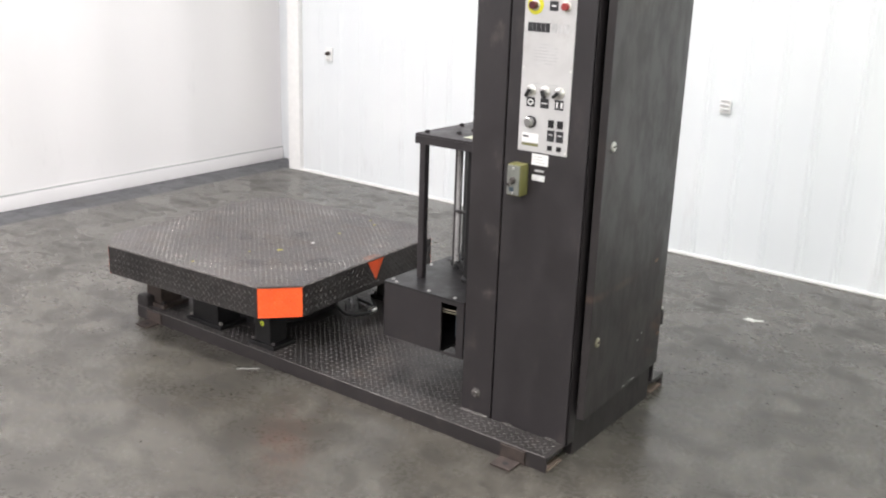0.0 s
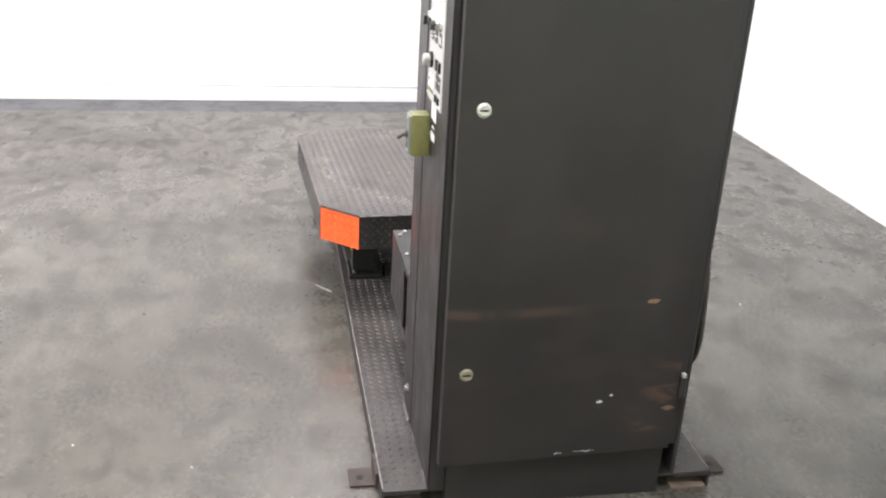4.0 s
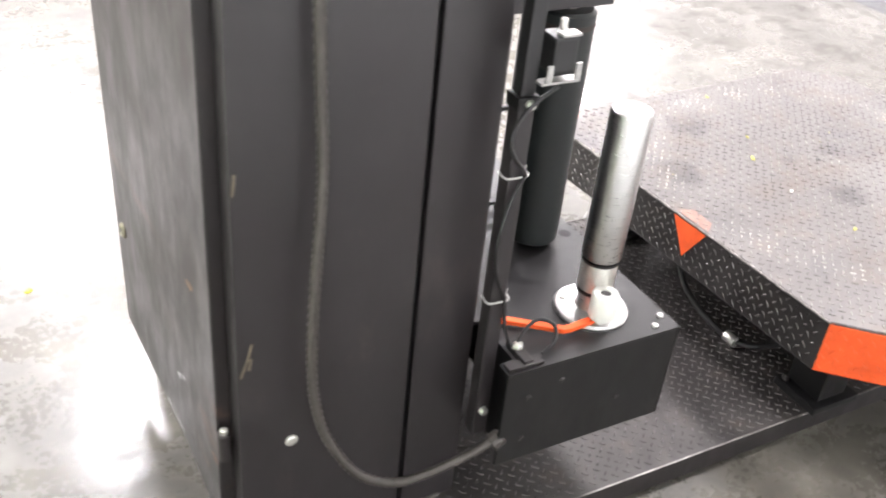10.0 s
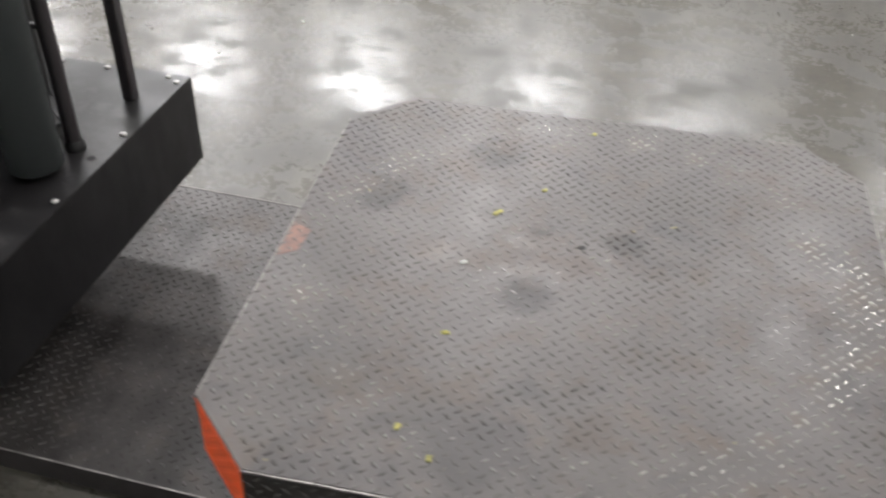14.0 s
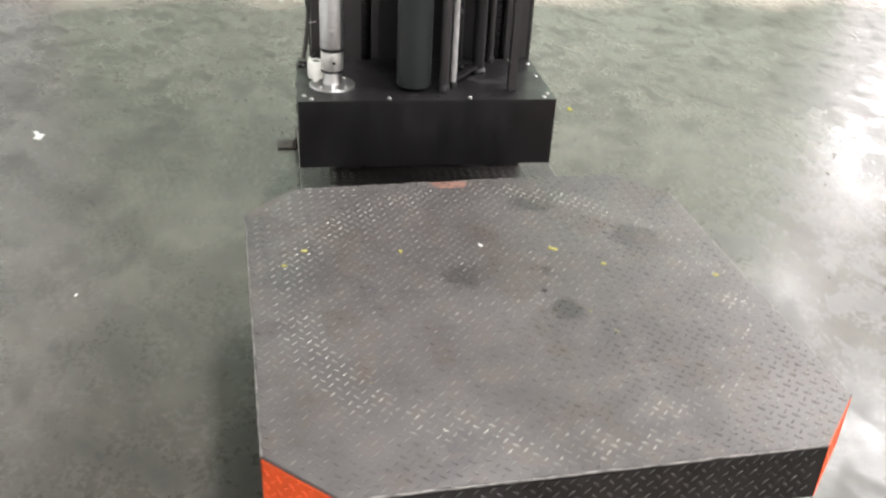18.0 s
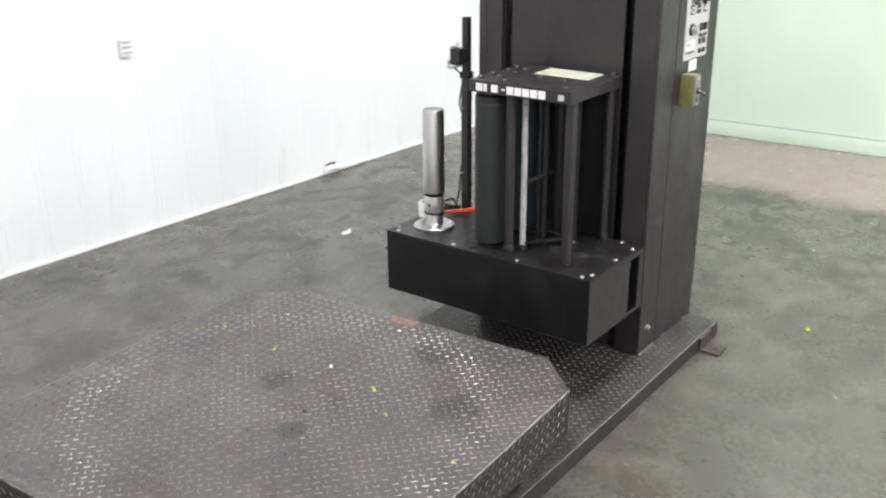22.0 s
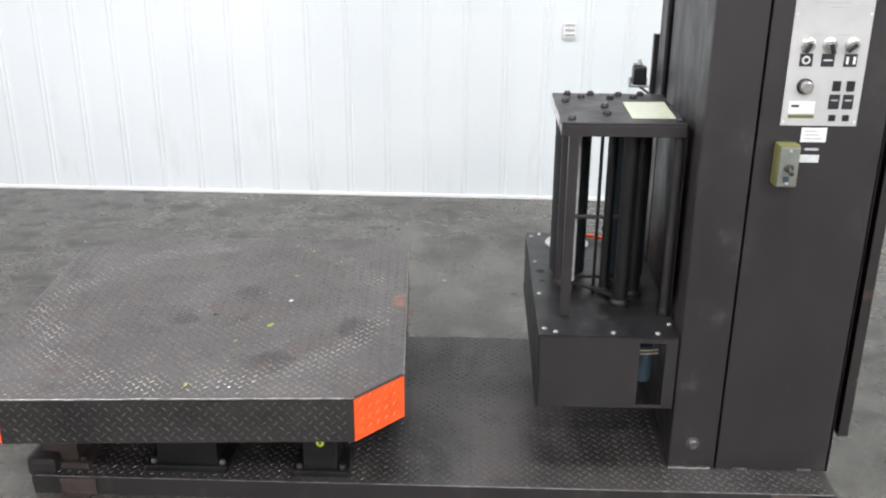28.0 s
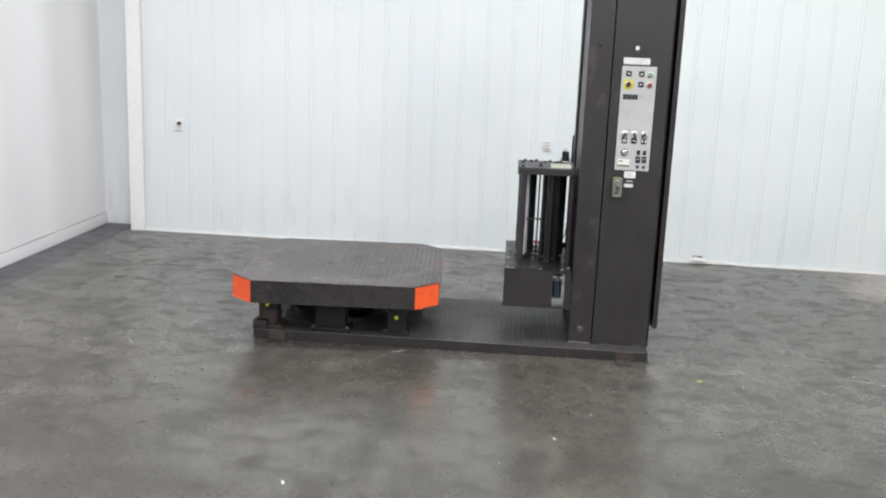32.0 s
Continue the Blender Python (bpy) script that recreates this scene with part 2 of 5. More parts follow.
def make_wall():
    m = Mat("white_wall_paint")
    big, streak = m.noise(0.8, 3), m.noise(5, 4, 0.6, (1.6, 1.6, 0.4))
    c = m.mix(m.band(big, 0.3, 0.7), (0.70, 0.725, 0.735), (0.745, 0.76, 0.76))
    low = m.band(m.axis(2), 0.9 * U, 0.0)
    c = m.mix(m.math("MULTIPLY", m.band(streak, 0.56, 0.74), m.math("MULTIPLY", low, 0.22)), c, (0.48, 0.47, 0.46))
    c = m.mix(m.band(m.noise(30, 3), 0.74, 0.80, 0, 0.3), c, (0.5, 0.49, 0.47))
    m.bump(m.noise(3, 3, 0.5, (1, 1, 0.3)), 0.12, 0.01)
    return m.done(c, 0.45)


def make_cloth(name, a, b):
    m = Mat(name)
    big = m.noise(0.9, 4, 0.55, (1, 1, 0.25))
    fine = m.noise(90, 3)
    c = m.mix(m.band(big, 0.3, 0.7), a, b)
    c = m.mix(m.band(m.noise(4, 6, 0.7, (1, 1, 0.3)), 0.6, 0.75, 0, 0.2), c, tuple(v * 0.7 for v in a))
    m.bump(m.math("ADD", big, m.math("MULTIPLY", fine, 0.1)), 0.15, 0.02)
    return m.done(c, 0.5)


CONCRETE = make_concrete()
WALL = make_wall()
CLOTH_WARM = make_cloth("white_vinyl", (0.77, 0.75, 0.745), (0.81, 0.79, 0.79))
CLOTH_GREEN = make_cloth("pale_green_vinyl", (0.53, 0.65, 0.52), (0.58, 0.69, 0.56))
# seam cloth darkened to paint the shadow groove above the hem
CLOTH_SEAM_SHADE = make_cloth("shaded_seam_vinyl", (0.36, 0.37, 0.36), (0.42, 0.42, 0.41))
STEEL = make_paint("charcoal_paint", (0.0245, 0.0208, 0.0220), wear=(0.052, 0.041, 0.039), gloss=0.52)
DOOR_STEEL = make_door_paint()
BASE_STEEL = make_paint("base_paint", (0.0255, 0.0215, 0.0215), 0.45, (0.070, 0.056, 0.050), 0.6)
BOX_STEEL = make_paint("black_paint", (0.0060, 0.0056, 0.0060), 0.46, (0.022, 0.0205, 0.0205), 0.4)
COLUMN = make_paint("scuffed_charcoal_paint", (0.0245, 0.0205, 0.0215), 0.42, (0.078, 0.062, 0.056), 0.8, 0.52)
DUSTY = make_paint("dusty_black_paint", (0.012, 0.011, 0.0115), 0.38, (0.050, 0.046, 0.046), 0.75)
TREAD_TABLE = make_tread("worn_tread_plate", True, False)
BARS_TABLE = make_tread("rubbed_tread_bars", True, True)
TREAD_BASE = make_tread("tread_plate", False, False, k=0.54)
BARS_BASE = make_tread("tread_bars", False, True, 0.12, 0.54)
# skirt tones lowered so the colour carries the shade below the deck
TREAD_SKIRT = make_tread("shaded_skirt_plate", False, False, k=0.40)
BARS_SKIRT = make_tread("shaded_skirt_bars", False, True, 0.15, 0.44)
ORANGE = make_plain("orange_paint", (0.82, 0.105, 0.022), 0.4, 0, 0.1, 18, dirt=(0.62, 0.08, 0.02))
RUST = make_plain("rusty_steel", (0.043, 0.031, 0.026), 0.7, 0.1, 0.4, 30, dirt=(0.05, 0.04, 0.038))
BLACK = make_plain("black_plastic", (0.011, 0.0105, 0.011), 0.4)
# near-black that stands in for shade in slots, holes and hollows
DARK = make_plain("shade_black", (0.006, 0.0055, 0.006), 0.8)
CHROME = make_plain("bare_steel", (0.52, 0.51, 0.50), 0.30, 1.0, 0.05, 40, (1, 1, 12), relief=0.0)
ZINC = make_plain("zinc_plate", (0.68, 0.67, 0.63), 0.36, 0.85, 0.12, 60)
BRUSHED = make_plain("dull_screw_steel", (0.42, 0.41, 0.40), 0.42, 0.8, 0.2, 80)
BRASS = make_plain("yellow_zinc", (0.36, 0.33, 0.25), 0.4, 0.8, 0.2, 60)
PANEL_WHITE = make_plain("panel_white", (0.50, 0.49, 0.48), 0.42, 0, 0.05, 12, dirt=(0.43, 0.415, 0.40))
LABEL_WHITE = make_plain("label_white", (0.80, 0.79, 0.77), 0.5, 0, 0.03)
LABEL_LIME = make_plain("label_lime", (0.50, 0.52, 0.38), 0.45, 0, 0.06)
OLIVE = make_plain("olive_green_paint", (0.135, 0.130, 0.044), 0.45, 0, 0.12, 40)
OLIVE_GREY = make_plain("grey_green_cover", (0.18, 0.185, 0.165), 0.4, 0.1, 0.1, 40)
TEAL = make_plain("teal_rubber", (0.009, 0.019, 0.026), 0.55, 0, 0.2, 14, (1, 1, 6))
GREEN_BLACK = make_plain("dark_green_rubber", (0.0095, 0.0125, 0.012), 0.55, 0, 0.25, 14, (1, 1, 6))
TAPED = make_plain("chipped_white_roller", (0.34, 0.33, 0.32), 0.5, 0, 0.2, 60, (1, 1, 0.35), dirt=(0.02, 0.018, 0.018))
FILM = make_plain("torn_film", (0.30, 0.295, 0.28), 0.4)
YELLOW = make_plain("yellow_paint", (0.62, 0.58, 0.03), 0.5, 0, 0.1)
LIME_SPOT = make_plain("lime_sticker", (0.62, 0.70, 0.05), 0.45, 0, 0.05)
RED = make_plain("red_plastic", (0.26, 0.03, 0.03), 0.35)
MAROON = make_plain("maroon_plastic", (0.085, 0.014, 0.018), 0.35)
GREEN = make_plain("green_plastic", (0.22, 0.36, 0.24), 0.35)
TIE = make_plain("grey_nylon", (0.42, 0.41, 0.39), 0.4, 0, 0.05)
DULL_YELLOW = make_plain("dull_yellow_paint", (0.34, 0.31, 0.08), 0.6, 0, 0.2)
SMEAR = make_plain("smeared_yellow", (0.22, 0.20, 0.04), 0.6, 0, 0.3, 60, dirt=(0.03, 0.026, 0.024))
NYLON = make_plain("white_nylon", (0.74, 0.73, 0.68), 0.4, 0, 0.05)
CRAYON = make_plain("dull_tan_scuff", (0.13, 0.105, 0.075), 0.6, 0, 0.3, 50)
CONDUIT = make_plain("grey_conduit", (0.062, 0.055, 0.049), 0.45, 0.3, 0.2, 60)
BLUE_MOTOR = make_plain("blue_motor_paint", (0.035, 0.055, 0.070), 0.45)
PAPER = make_plain("crumpled_paper", (0.72, 0.72, 0.68), 0.7)
INK = make_plain("black_ink", (0.02, 0.02, 0.022), 0.5)
GREY_INK = make_plain("faded_ink", (0.46, 0.455, 0.45), 0.5)
DUST = make_plain("dusty_steel", (0.150, 0.110, 0.086), 0.7, 0, 0.3, 30, dirt=(0.04, 0.032, 0.028))
BEAD = make_plain("weld_bead", (0.12, 0.11, 0.104), 0.4, 0.5, 0.3, 80)
WORN_RIM = make_plain("worn_rim", (0.20, 0.185, 0.175), 0.4, 0.4, 0.5, 30, dirt=(0.05, 0.045, 0.044))
WORN_ORANGE = make_plain("worn_orange_paint", (0.17, 0.085, 0.062), 0.5, 0, 0.3, 40, dirt=(0.10, 0.085, 0.08))
LIGHT_GREY = make_plain("light_grey_paint", (0.62, 0.62, 0.61), 0.6)


# ---- mesh helpers ----
def box(bm, a, b, bevel=0.0, m=None):
    """A box between two corners, with its edges rounded off."""
    geo = bmesh.ops.create_cube(bm, size=1)["verts"]
    c = [(p + q) / 2 for p, q in zip(a, b)]
    s = [abs(q - p) for p, q in zip(a, b)]
    for v in geo:
        v.co = Vector((c[0] + v.co.x * s[0], c[1] + v.co.y * s[1], c[2] + v.co.z * s[2]))
        if m:
            v.co = m @ v.co
    if bevel:
        edges = list({e for v in geo for e in v.link_edges})
        bmesh.ops.bevel(bm, geom=edges, offset=min(bevel, min(s) * 0.45), segments=2, profile=0.7, affect="EDGES")
    return bm


def turn(bm, centre, profile, n=24, axis="z", m=None):
    """A turned body: rings of (radius, height) round an axis, closed at both ends."""
    rings = []
    for r, h in profile:
        ring = []
        for k in range(n):
            a = 2 * math.pi * k / n
            u, v = r * math.cos(a), r * math.sin(a)
            p = {"z": (u, v, h), "y": (u, h, v), "x": (h, u, v)}[axis]
            co = Vector([c + d for c, d in zip(centre, p)])
            ring.append(bm.verts.new(m @ co if m else co))
        rings.append(ring)
    for lo, hi in zip(rings, rings[1:]):
        for k in range(n):
            bm.faces.new((lo[k], lo[(k + 1) % n], hi[(k + 1) % n], hi[k]))
    bm.faces.new(rings[0][::-1])
    bm.faces.new(rings[-1])
    return bm


def rod(bm, centre, r, low, high, n=20, soft=0.002):
    s = min(soft, r * 0.4)
    return turn(bm, centre, [(r - s, low), (r, low + s), (r, high - s), (r - s, high)], n)


def prism(bm, points, low, high, m=None):
    """An upright body over a flat outline."""
    lo = [bm.verts.new(m @ Vector((x, y, low)) if m else Vector((x, y, low))) for x, y in points]
    hi = [bm.verts.new(m @ Vector((x, y, high)) if m else Vector((x, y, high))) for x, y in points]
    n = len(points)
    for k in range(n):
        bm.faces.new((lo[k], lo[(k + 1) % n], hi[(k + 1) % n], hi[k]))
    bm.faces.new(lo[::-1])
    bm.faces.new(hi)
    return bm


def smooth_line(points, steps=8):
    """A Catmull-Rom line through places."""
    p = [Vector(q) for q in points]
    p = [2 * p[0] - p[1]] + p + [2 * p[-1] - p[-2]]
    out = []
    for a, b, c, d in zip(p, p[1:], p[2:], p[3:]):
        for k in range(steps):
            t = k / steps
            out.append(0.5 * (2 * b + (c - a) * t + (2 * a - 5 * b + 4 * c - d) * t * t + (3 * b - a - 3 * c + d) * t**3))
    return out + [p[-2]]


def hose(bm, points, r, steps=8, n=10, ribs=0.0):
    """A round cable along a line; ribs makes it corrugated."""
    line = smooth_line(points, steps)
    rings, side = [], Vector((1, 0, 0))
    for i, p in enumerate(line):
        d = (line[min(i + 1, len(line) - 1)] - line[max(i - 1, 0)]).normalized()
        side = (side - d * side.dot(d)).normalized()
        up = d.cross(side)
        rr = r * (1 + (ribs if i % 2 else -ribs))
        rings.append([bm.verts.new(p + rr * (math.cos(2 * math.pi * k / n) * side + math.sin(2 * math.pi * k / n) * up)) for k in range(n)])
    for lo, hi in zip(rings, rings[1:]):
        for k in range(n):
            bm.faces.new((lo[k], lo[(k + 1) % n], hi[(k + 1) % n], hi[k]))
    bm.faces.new(rings[0][::-1])
    bm.faces.new(rings[-1])
    return bm


def B():
    return bmesh.new()


def make(name, bm, material, smooth=False):
    for v in bm.verts:
        v.co *= U
    bmesh.ops.recalc_face_normals(bm, faces=bm.faces)
    mesh = bpy.data.meshes.new(name)
    bm.to_mesh(mesh)
    bm.free()
    mesh.materials.append(material)
    if smooth:
        for poly in mesh.polygons:
            poly.use_smooth = True
        mesh.set_sharp_from_angle(angle=radians(35))
    return new(name, mesh)


def part(name, bm, material, parent, label="", smooth=False):
    """Links a bmesh as one mesh object under a thing or a part."""
    ob = make(name, bm, material, smooth)
    ob.parent = parent
    return tagged(ob, label) if label else ob


def thing(name, label, category, group="", kind=""):
    return tagged(new(name), label, category, group, kind)


def studs(bm, centres, axis, r, h, n=10):
    """Round screw heads on a face: places, the way they stand out, radius and height."""
    for c in centres:
        way = Vector(axis)
        m = Matrix.Translation(c) @ way.to_track_quat("Z", "Y").to_matrix().to_4x4()
        turn(bm, (0, 0, 0), [(r, -0.002), (r, h * 0.5), (r * 0.7, h)], n, "z", m)
    return bm


Q = 0.0148  # half the pitch of the tread pattern


def tread_grid(x0, x1, y0, y1):
    """Places and turns of the lozenges on a stretch of tread plate: one way in every second row, the other way between them."""
    out = []
    for i in range(int((x1 - x0) / Q) + 1):
        for j in range(int((y1 - y0 - (i % 2) * Q) / (2 * Q)) + 1):
            out.append((x0 + i * Q, y0 + (2 * j + i % 2) * Q, 45 if i % 2 else -45))
    return out


def treads(spots, u, v, w, size=0.0092, high=0.0017):
    """Raised lozenge bars of a tread plate. spots: (place, turn in degrees); u, v span the face and w stands out of it."""
    verts, faces = [], []
    u, v, w = Vector(u), Vector(v), Vector(w)
    for p, deg in spots:
        a = radians(deg)
        d, e = u * math.cos(a) + v * math.sin(a), v * math.cos(a) - u * math.sin(a)
        p, k = Vector(p), len(verts)
        for s, t, h in ((-1, 0, 0), (-0.35, -0.26, 0), (0.35, -0.26, 0), (1, 0, 0), (0.35, 0.26, 0), (-0.35, 0.26, 0),
                        (-0.75, 0, 1), (-0.3, -0.13, 1), (0.3, -0.13, 1), (0.75, 0, 1), (0.3, 0.13, 1), (-0.3, 0.13, 1)):
            verts.append((p + d * s * size + e * t * size + w * (h * high - (1 - h) * 0.0002)) * U)
        for i in range(6):
            faces.append([k + i, k + (i + 1) % 6, k + 6 + (i + 1) % 6, k + 6 + i])
        faces.append([k + 6 + i for i in range(6)])
    return verts, faces


def tread_part(name, data, material, parent):
    mesh = bpy.data.meshes.new(name)
    mesh.from_pydata(*data[:1], [], data[1])
    mesh.materials.append(material)
    ob = new(name, mesh)
    ob.parent = parent
    return tagged(ob, "raised lozenge bars of the tread plate", kind="stuff")


# ---- the hall ----
bm = B()
box(bm, (-9.5, -8.5, -0.2), (8.5, 8.0, 0.0))
tagged(make("floor", bm, CONCRETE), "stained sealed grey concrete floor", "floor", kind="structure")

H = 4.6
WALL_Y = 5.425
# the ribbed wall stands a little askew to the machine; everything fixed to it turns with it
ASKEW = Matrix.Translation((-1.56 * U, WALL_Y * U, 0)) @ Matrix.Rotation(radians(-1.15), 4, "Z") @ Matrix.Translation((1.56 * U, -WALL_Y * U, 0))


def on_wall(ob):
    ob.matrix_basis = ASKEW
    return ob


bm = B()
box(bm, (-4.980, WALL_Y + 0.02, 0), (3.4, WALL_Y + 0.14, H))
wall = on_wall(tagged(make("wall_back", bm, WALL), "white ribbed metal liner wall", "wall", kind="structure"))
for name, a, b in (("wall_west", (-9.5, -8.5, 0), (-9.3, 8.0, H)), ("wall_east", (8.3, -8.5, 0), (8.5, 8.0, H)),
                   ("wall_south", (-9.3, -8.5, 0), (8.3, -8.3, H)), ("wall_north", (-9.3, 7.8, 0), (8.3, 8.0, H))):
    bm = B()
    box(bm, a, b)
    tagged(make(name, bm, LIGHT_GREY), "plain light grey wall that closes the hall", "wall", kind="structure")
bm = B()
box(bm, (-9.5, -8.5, H), (8.5, 8.0, H + 0.15))
tagged(make("ceiling", bm, LIGHT_GREY), "plain light grey ceiling", "ceiling", kind="structure")

bm = B()
box(bm, (-4.980, WALL_Y - 0.012, 0), (3.4, WALL_Y + 0.018, 0.016), 0.003)
on_wall(tagged(make("baseboard", bm, LABEL_WHITE), "thin white strip along the foot of the ribbed wall", "trim", kind="structure"))

# the post where the ribbed wall ends
bm = B()
box(bm, (-5.108, WALL_Y - 0.020, 0), (-4.982, WALL_Y + 0.222, H), 0.006)
on_wall(tagged(make("trim", bm, LABEL_WHITE), "white corner post at the end of the ribbed wall", "trim", kind="structure"))
bm = B()
box(bm, (-5.70, WALL_Y + 0.223, 0.0), (-5.02, WALL_Y + 0.30, H), 0.004)
on_wall(tagged(make("trim", bm, WALL), "white jamb set back behind the corner post", "trim", kind="structure"))


def curtain(name, x, y0, y1, depth, cloth, label, seed, lean=0.0):
    """A hanging sheet with shallow folds and a weighted hem bar."""
    rng = random.Random(seed)
    waves = [(rng.uniform(1.5, 9), rng.uniform(0, 6.28), rng.uniform(0.2, 1)) for _ in range(6)]
    top = thing(name, label, "curtain")
    bm = B()
    n, rows = 150, 10
    grid = {}
    for side in (0, 1):
        for j in range(rows + 1):
            z = 0.105 + (H - 0.2) * j / rows
            for i in range(n + 1):
                y = y0 + (y1 - y0) * i / n
                w = sum(a * math.sin(f * y + p + 0.25 * j * a) for f, p, a in waves) / 3
                grid[side, j, i] = bm.verts.new((x + depth * w * (0.35 + 0.65 * j / rows) + 0.004 * side, y, z))
    for j in range(rows):
        for i in range(n):
            for side in (0, 1):
                q = [grid[side, j, i], grid[side, j, i + 1], grid[side, j + 1, i + 1], grid[side, j + 1, i]]
                bm.faces.new(q if side else q[::-1])
    for i in range(n):
        for j in (0, rows):
            bm.faces.new((grid[0, j, i], grid[0, j, i + 1], grid[1, j, i + 1], grid[1, j, i]))
    part("sheet", bm, cloth, top, smooth=True)
    bm = B()
    box(bm, (x - 0.022, y0, 0.0005), (x + 0.022, y1, 0.096), 0.010)
    part("hem_pocket", bm, cloth, top, smooth=True)
    # the seam, its groove shadow put into the cloth colour
    bm = B()
    box(bm, (x - 0.016, y0, 0.0965), (x + 0.016, y1, 0.106), 0.003)
    part("hem_seam", bm, CLOTH_SEAM_SHADE, top)
    top.matrix_basis = Matrix.Translation((x * U, y1 * U, 0)) @ Matrix.Rotation(radians(lean), 4, "Z") @ Matrix.Translation((-x * U, -y1 * U, 0))
    return top


curtain("vinyl_curtain", -5.435, -0.80, 5.71, 0.035, CLOTH_WARM, "white vinyl curtain wall with a hem bar on the floor", 4)
curtain("vinyl_curtain", 1.905, -0.6, 5.12, 0.030, CLOTH_GREEN, "pale green-white vinyl curtain wall with a hem bar", 9, 2.1)


def ceiling_light(x, y, z):
    top = thing("ceiling_light", "white fluorescent ceiling fixture hung from chains", "light", "ceiling lights")
    bm = B()
    box(bm, (x - 0.62, y - 0.17, z + 0.0), (x + 0.62, y + 0.17, z + 0.06), 0.01)
    part("housing", bm, LIGHT_GREY, top)
    for s in (-0.5, 0.5):
        bm = B()
        rod(bm, (x + s, y, 0), 0.004, z + 0.055, H + 0.01, 6)
        part("chain", bm, ZINC, top)


# a housing for every lamp, the added fill row included
for spot in LAMPS:
    ceiling_light(*spot[:3])


# ---- wall fittings ----
def wall_plate(x0, x1, z0, z1, label):
    top = on_wall(thing("wall_plate", label, "wall plate"))
    bm = B()
    box(bm, (x0, WALL_Y - 0.020, z0), (x1, WALL_Y - 0.010, z1), 0.003)
    part("plate", bm, LABEL_WHITE, top)
    return top


vent = wall_plate(-1.588, -1.526, 0.868, 0.950, "small white louvred plate on the ribbed wall")
for k in range(3):
    bm = B()
    z = 0.883 + 0.024 * k
    box(bm, (-1.582, WALL_Y - 0.027, z), (-1.532, WALL_Y - 0.018, z + 0.009), 0.002)
    part("louvre", bm, GREY_INK, vent)
outlet = wall_plate(-4.692, -4.628, 0.888, 0.988, "white wall socket plate with a dark knob")
bm = B()
turn(bm, (-4.656, 0, 0.945), [(0.016, WALL_Y - 0.018), (0.014, WALL_Y - 0.045), (0.009, WALL_Y - 0.055)], 14, "y")
part("knob", bm, RUST, outlet)
bm = B()
box(bm, (-4.681, WALL_Y - 0.024, 0.896), (-4.641, WALL_Y - 0.018, 0.900))
part("slot", bm, GREY_INK, outlet)

# ---- the stretch wrapper ----
wrapper = thing("stretch_wrapper", "charcoal steel turntable stretch-wrapping machine on the concrete floor", "wrapping machine")
MX0, MX1, MY0, MY1, MTOP = -1.462, -1.014, 2.803, 3.484, 2.28
BX0, BX1, BY0, BY1, BT = -3.245, -1.024, 2.685, 3.609, 0.055

# base frame
bm = B()
box(bm, (BX0 + 0.005, BY0 + 0.004, BT - 0.008), (BX1, BY1 - 0.004, BT), 0.002)
base = part("base_plate", bm, TREAD_BASE, wrapper, "dark steel tread-plate deck")


def channel(name, y0, y1, open_side):
    """A rail along the base: a U laid on its side, open towards the middle."""
    t = 0.007
    back = (y0, y0 + t) if open_side > 0 else (y1 - t, y1)
    low = (y0 + t + 0.0005, y1) if open_side > 0 else (y0, y1 - t - 0.0005)
    for piece, a, b, r in ((name, (BX0, back[0], 0.0), (BX1, back[1], BT + 0.001), 0.003), ("floor_flange", (BX0, low[0], 0.0), (BX1, low[1], t), 0.002),
                           ("rail_flange", (BX0, y0 + 0.008, BT - 0.016), (BX1, y1 - 0.008, BT - 0.0085), 0.002)):
        bm = B()
        box(bm, a, b, r)
        part(piece, bm, DUST if piece == "floor_flange" else BASE_STEEL, base, "scuffed steel channel rail" if piece == name else "")


channel("front_rail", BY0, BY0 + 0.11, 1)
channel("back_rail", BY1 - 0.11, BY1, -1)
bm = B()
box(bm, (BX0 - 0.004, BY0 + 0.112, 0.0), (BX0 + 0.010, BY1 - 0.112, BT - 0.009), 0.002)
part("end_plate", bm, BASE_STEEL, base)
bm = B()
box(bm, (BX1 - 0.03, 2.850, 0.0), (BX1 + 0.006, 3.452, 0.158), 0.004)
part("sill_plate", bm, BASE_STEEL, base, "dark steel sill under the tower door")
# edge line of worn bright paint along the deck
for y in (BY0, BY1):
    s = 1 if y == BY0 else -1
    bm = B()
    box(bm, (BX0 + 0.01, y + s * 0.001, BT - 0.001), (BX1 - 0.01, y + s * 0.005, BT + 0.0015), 0.001)
    part("edge_bead", bm, WORN_RIM, base, "deck edge rubbed bright")


def floor_tab(x, y, s):
    """An angle bracket: one leg on the rail, one on the floor with a hole."""
    bm = B()
    box(bm, (x, y, 0.004), (x + 0.10, y - s * 0.008, BT - 0.002), 0.002)
    part("floor_bracket", bm, RUST, base, "rusty angle bracket with a bolt hole")
    bm = B()
    y1 = y - s * 0.075
    box(bm, (x + 0.005, min(y, y1), 0.001), (x + 0.085, max(y, y1), 0.008), 0.002)
    part("floor_bracket", bm, RUST, base, "rusty angle bracket with a bolt hole")
    bm = B()
    turn(bm, (x + 0.048, y - s * 0.045, 0), [(0.011, 0.0075), (0.011, 0.0086)], 14)
    part("bolt_hole", bm, DARK, base)


floor_tab(-1.205, BY0, 1)
floor_tab(-3.165, BY0, 1)
floor_tab(-1.165, BY1, -1)
floor_tab(-3.165, BY1, -1)

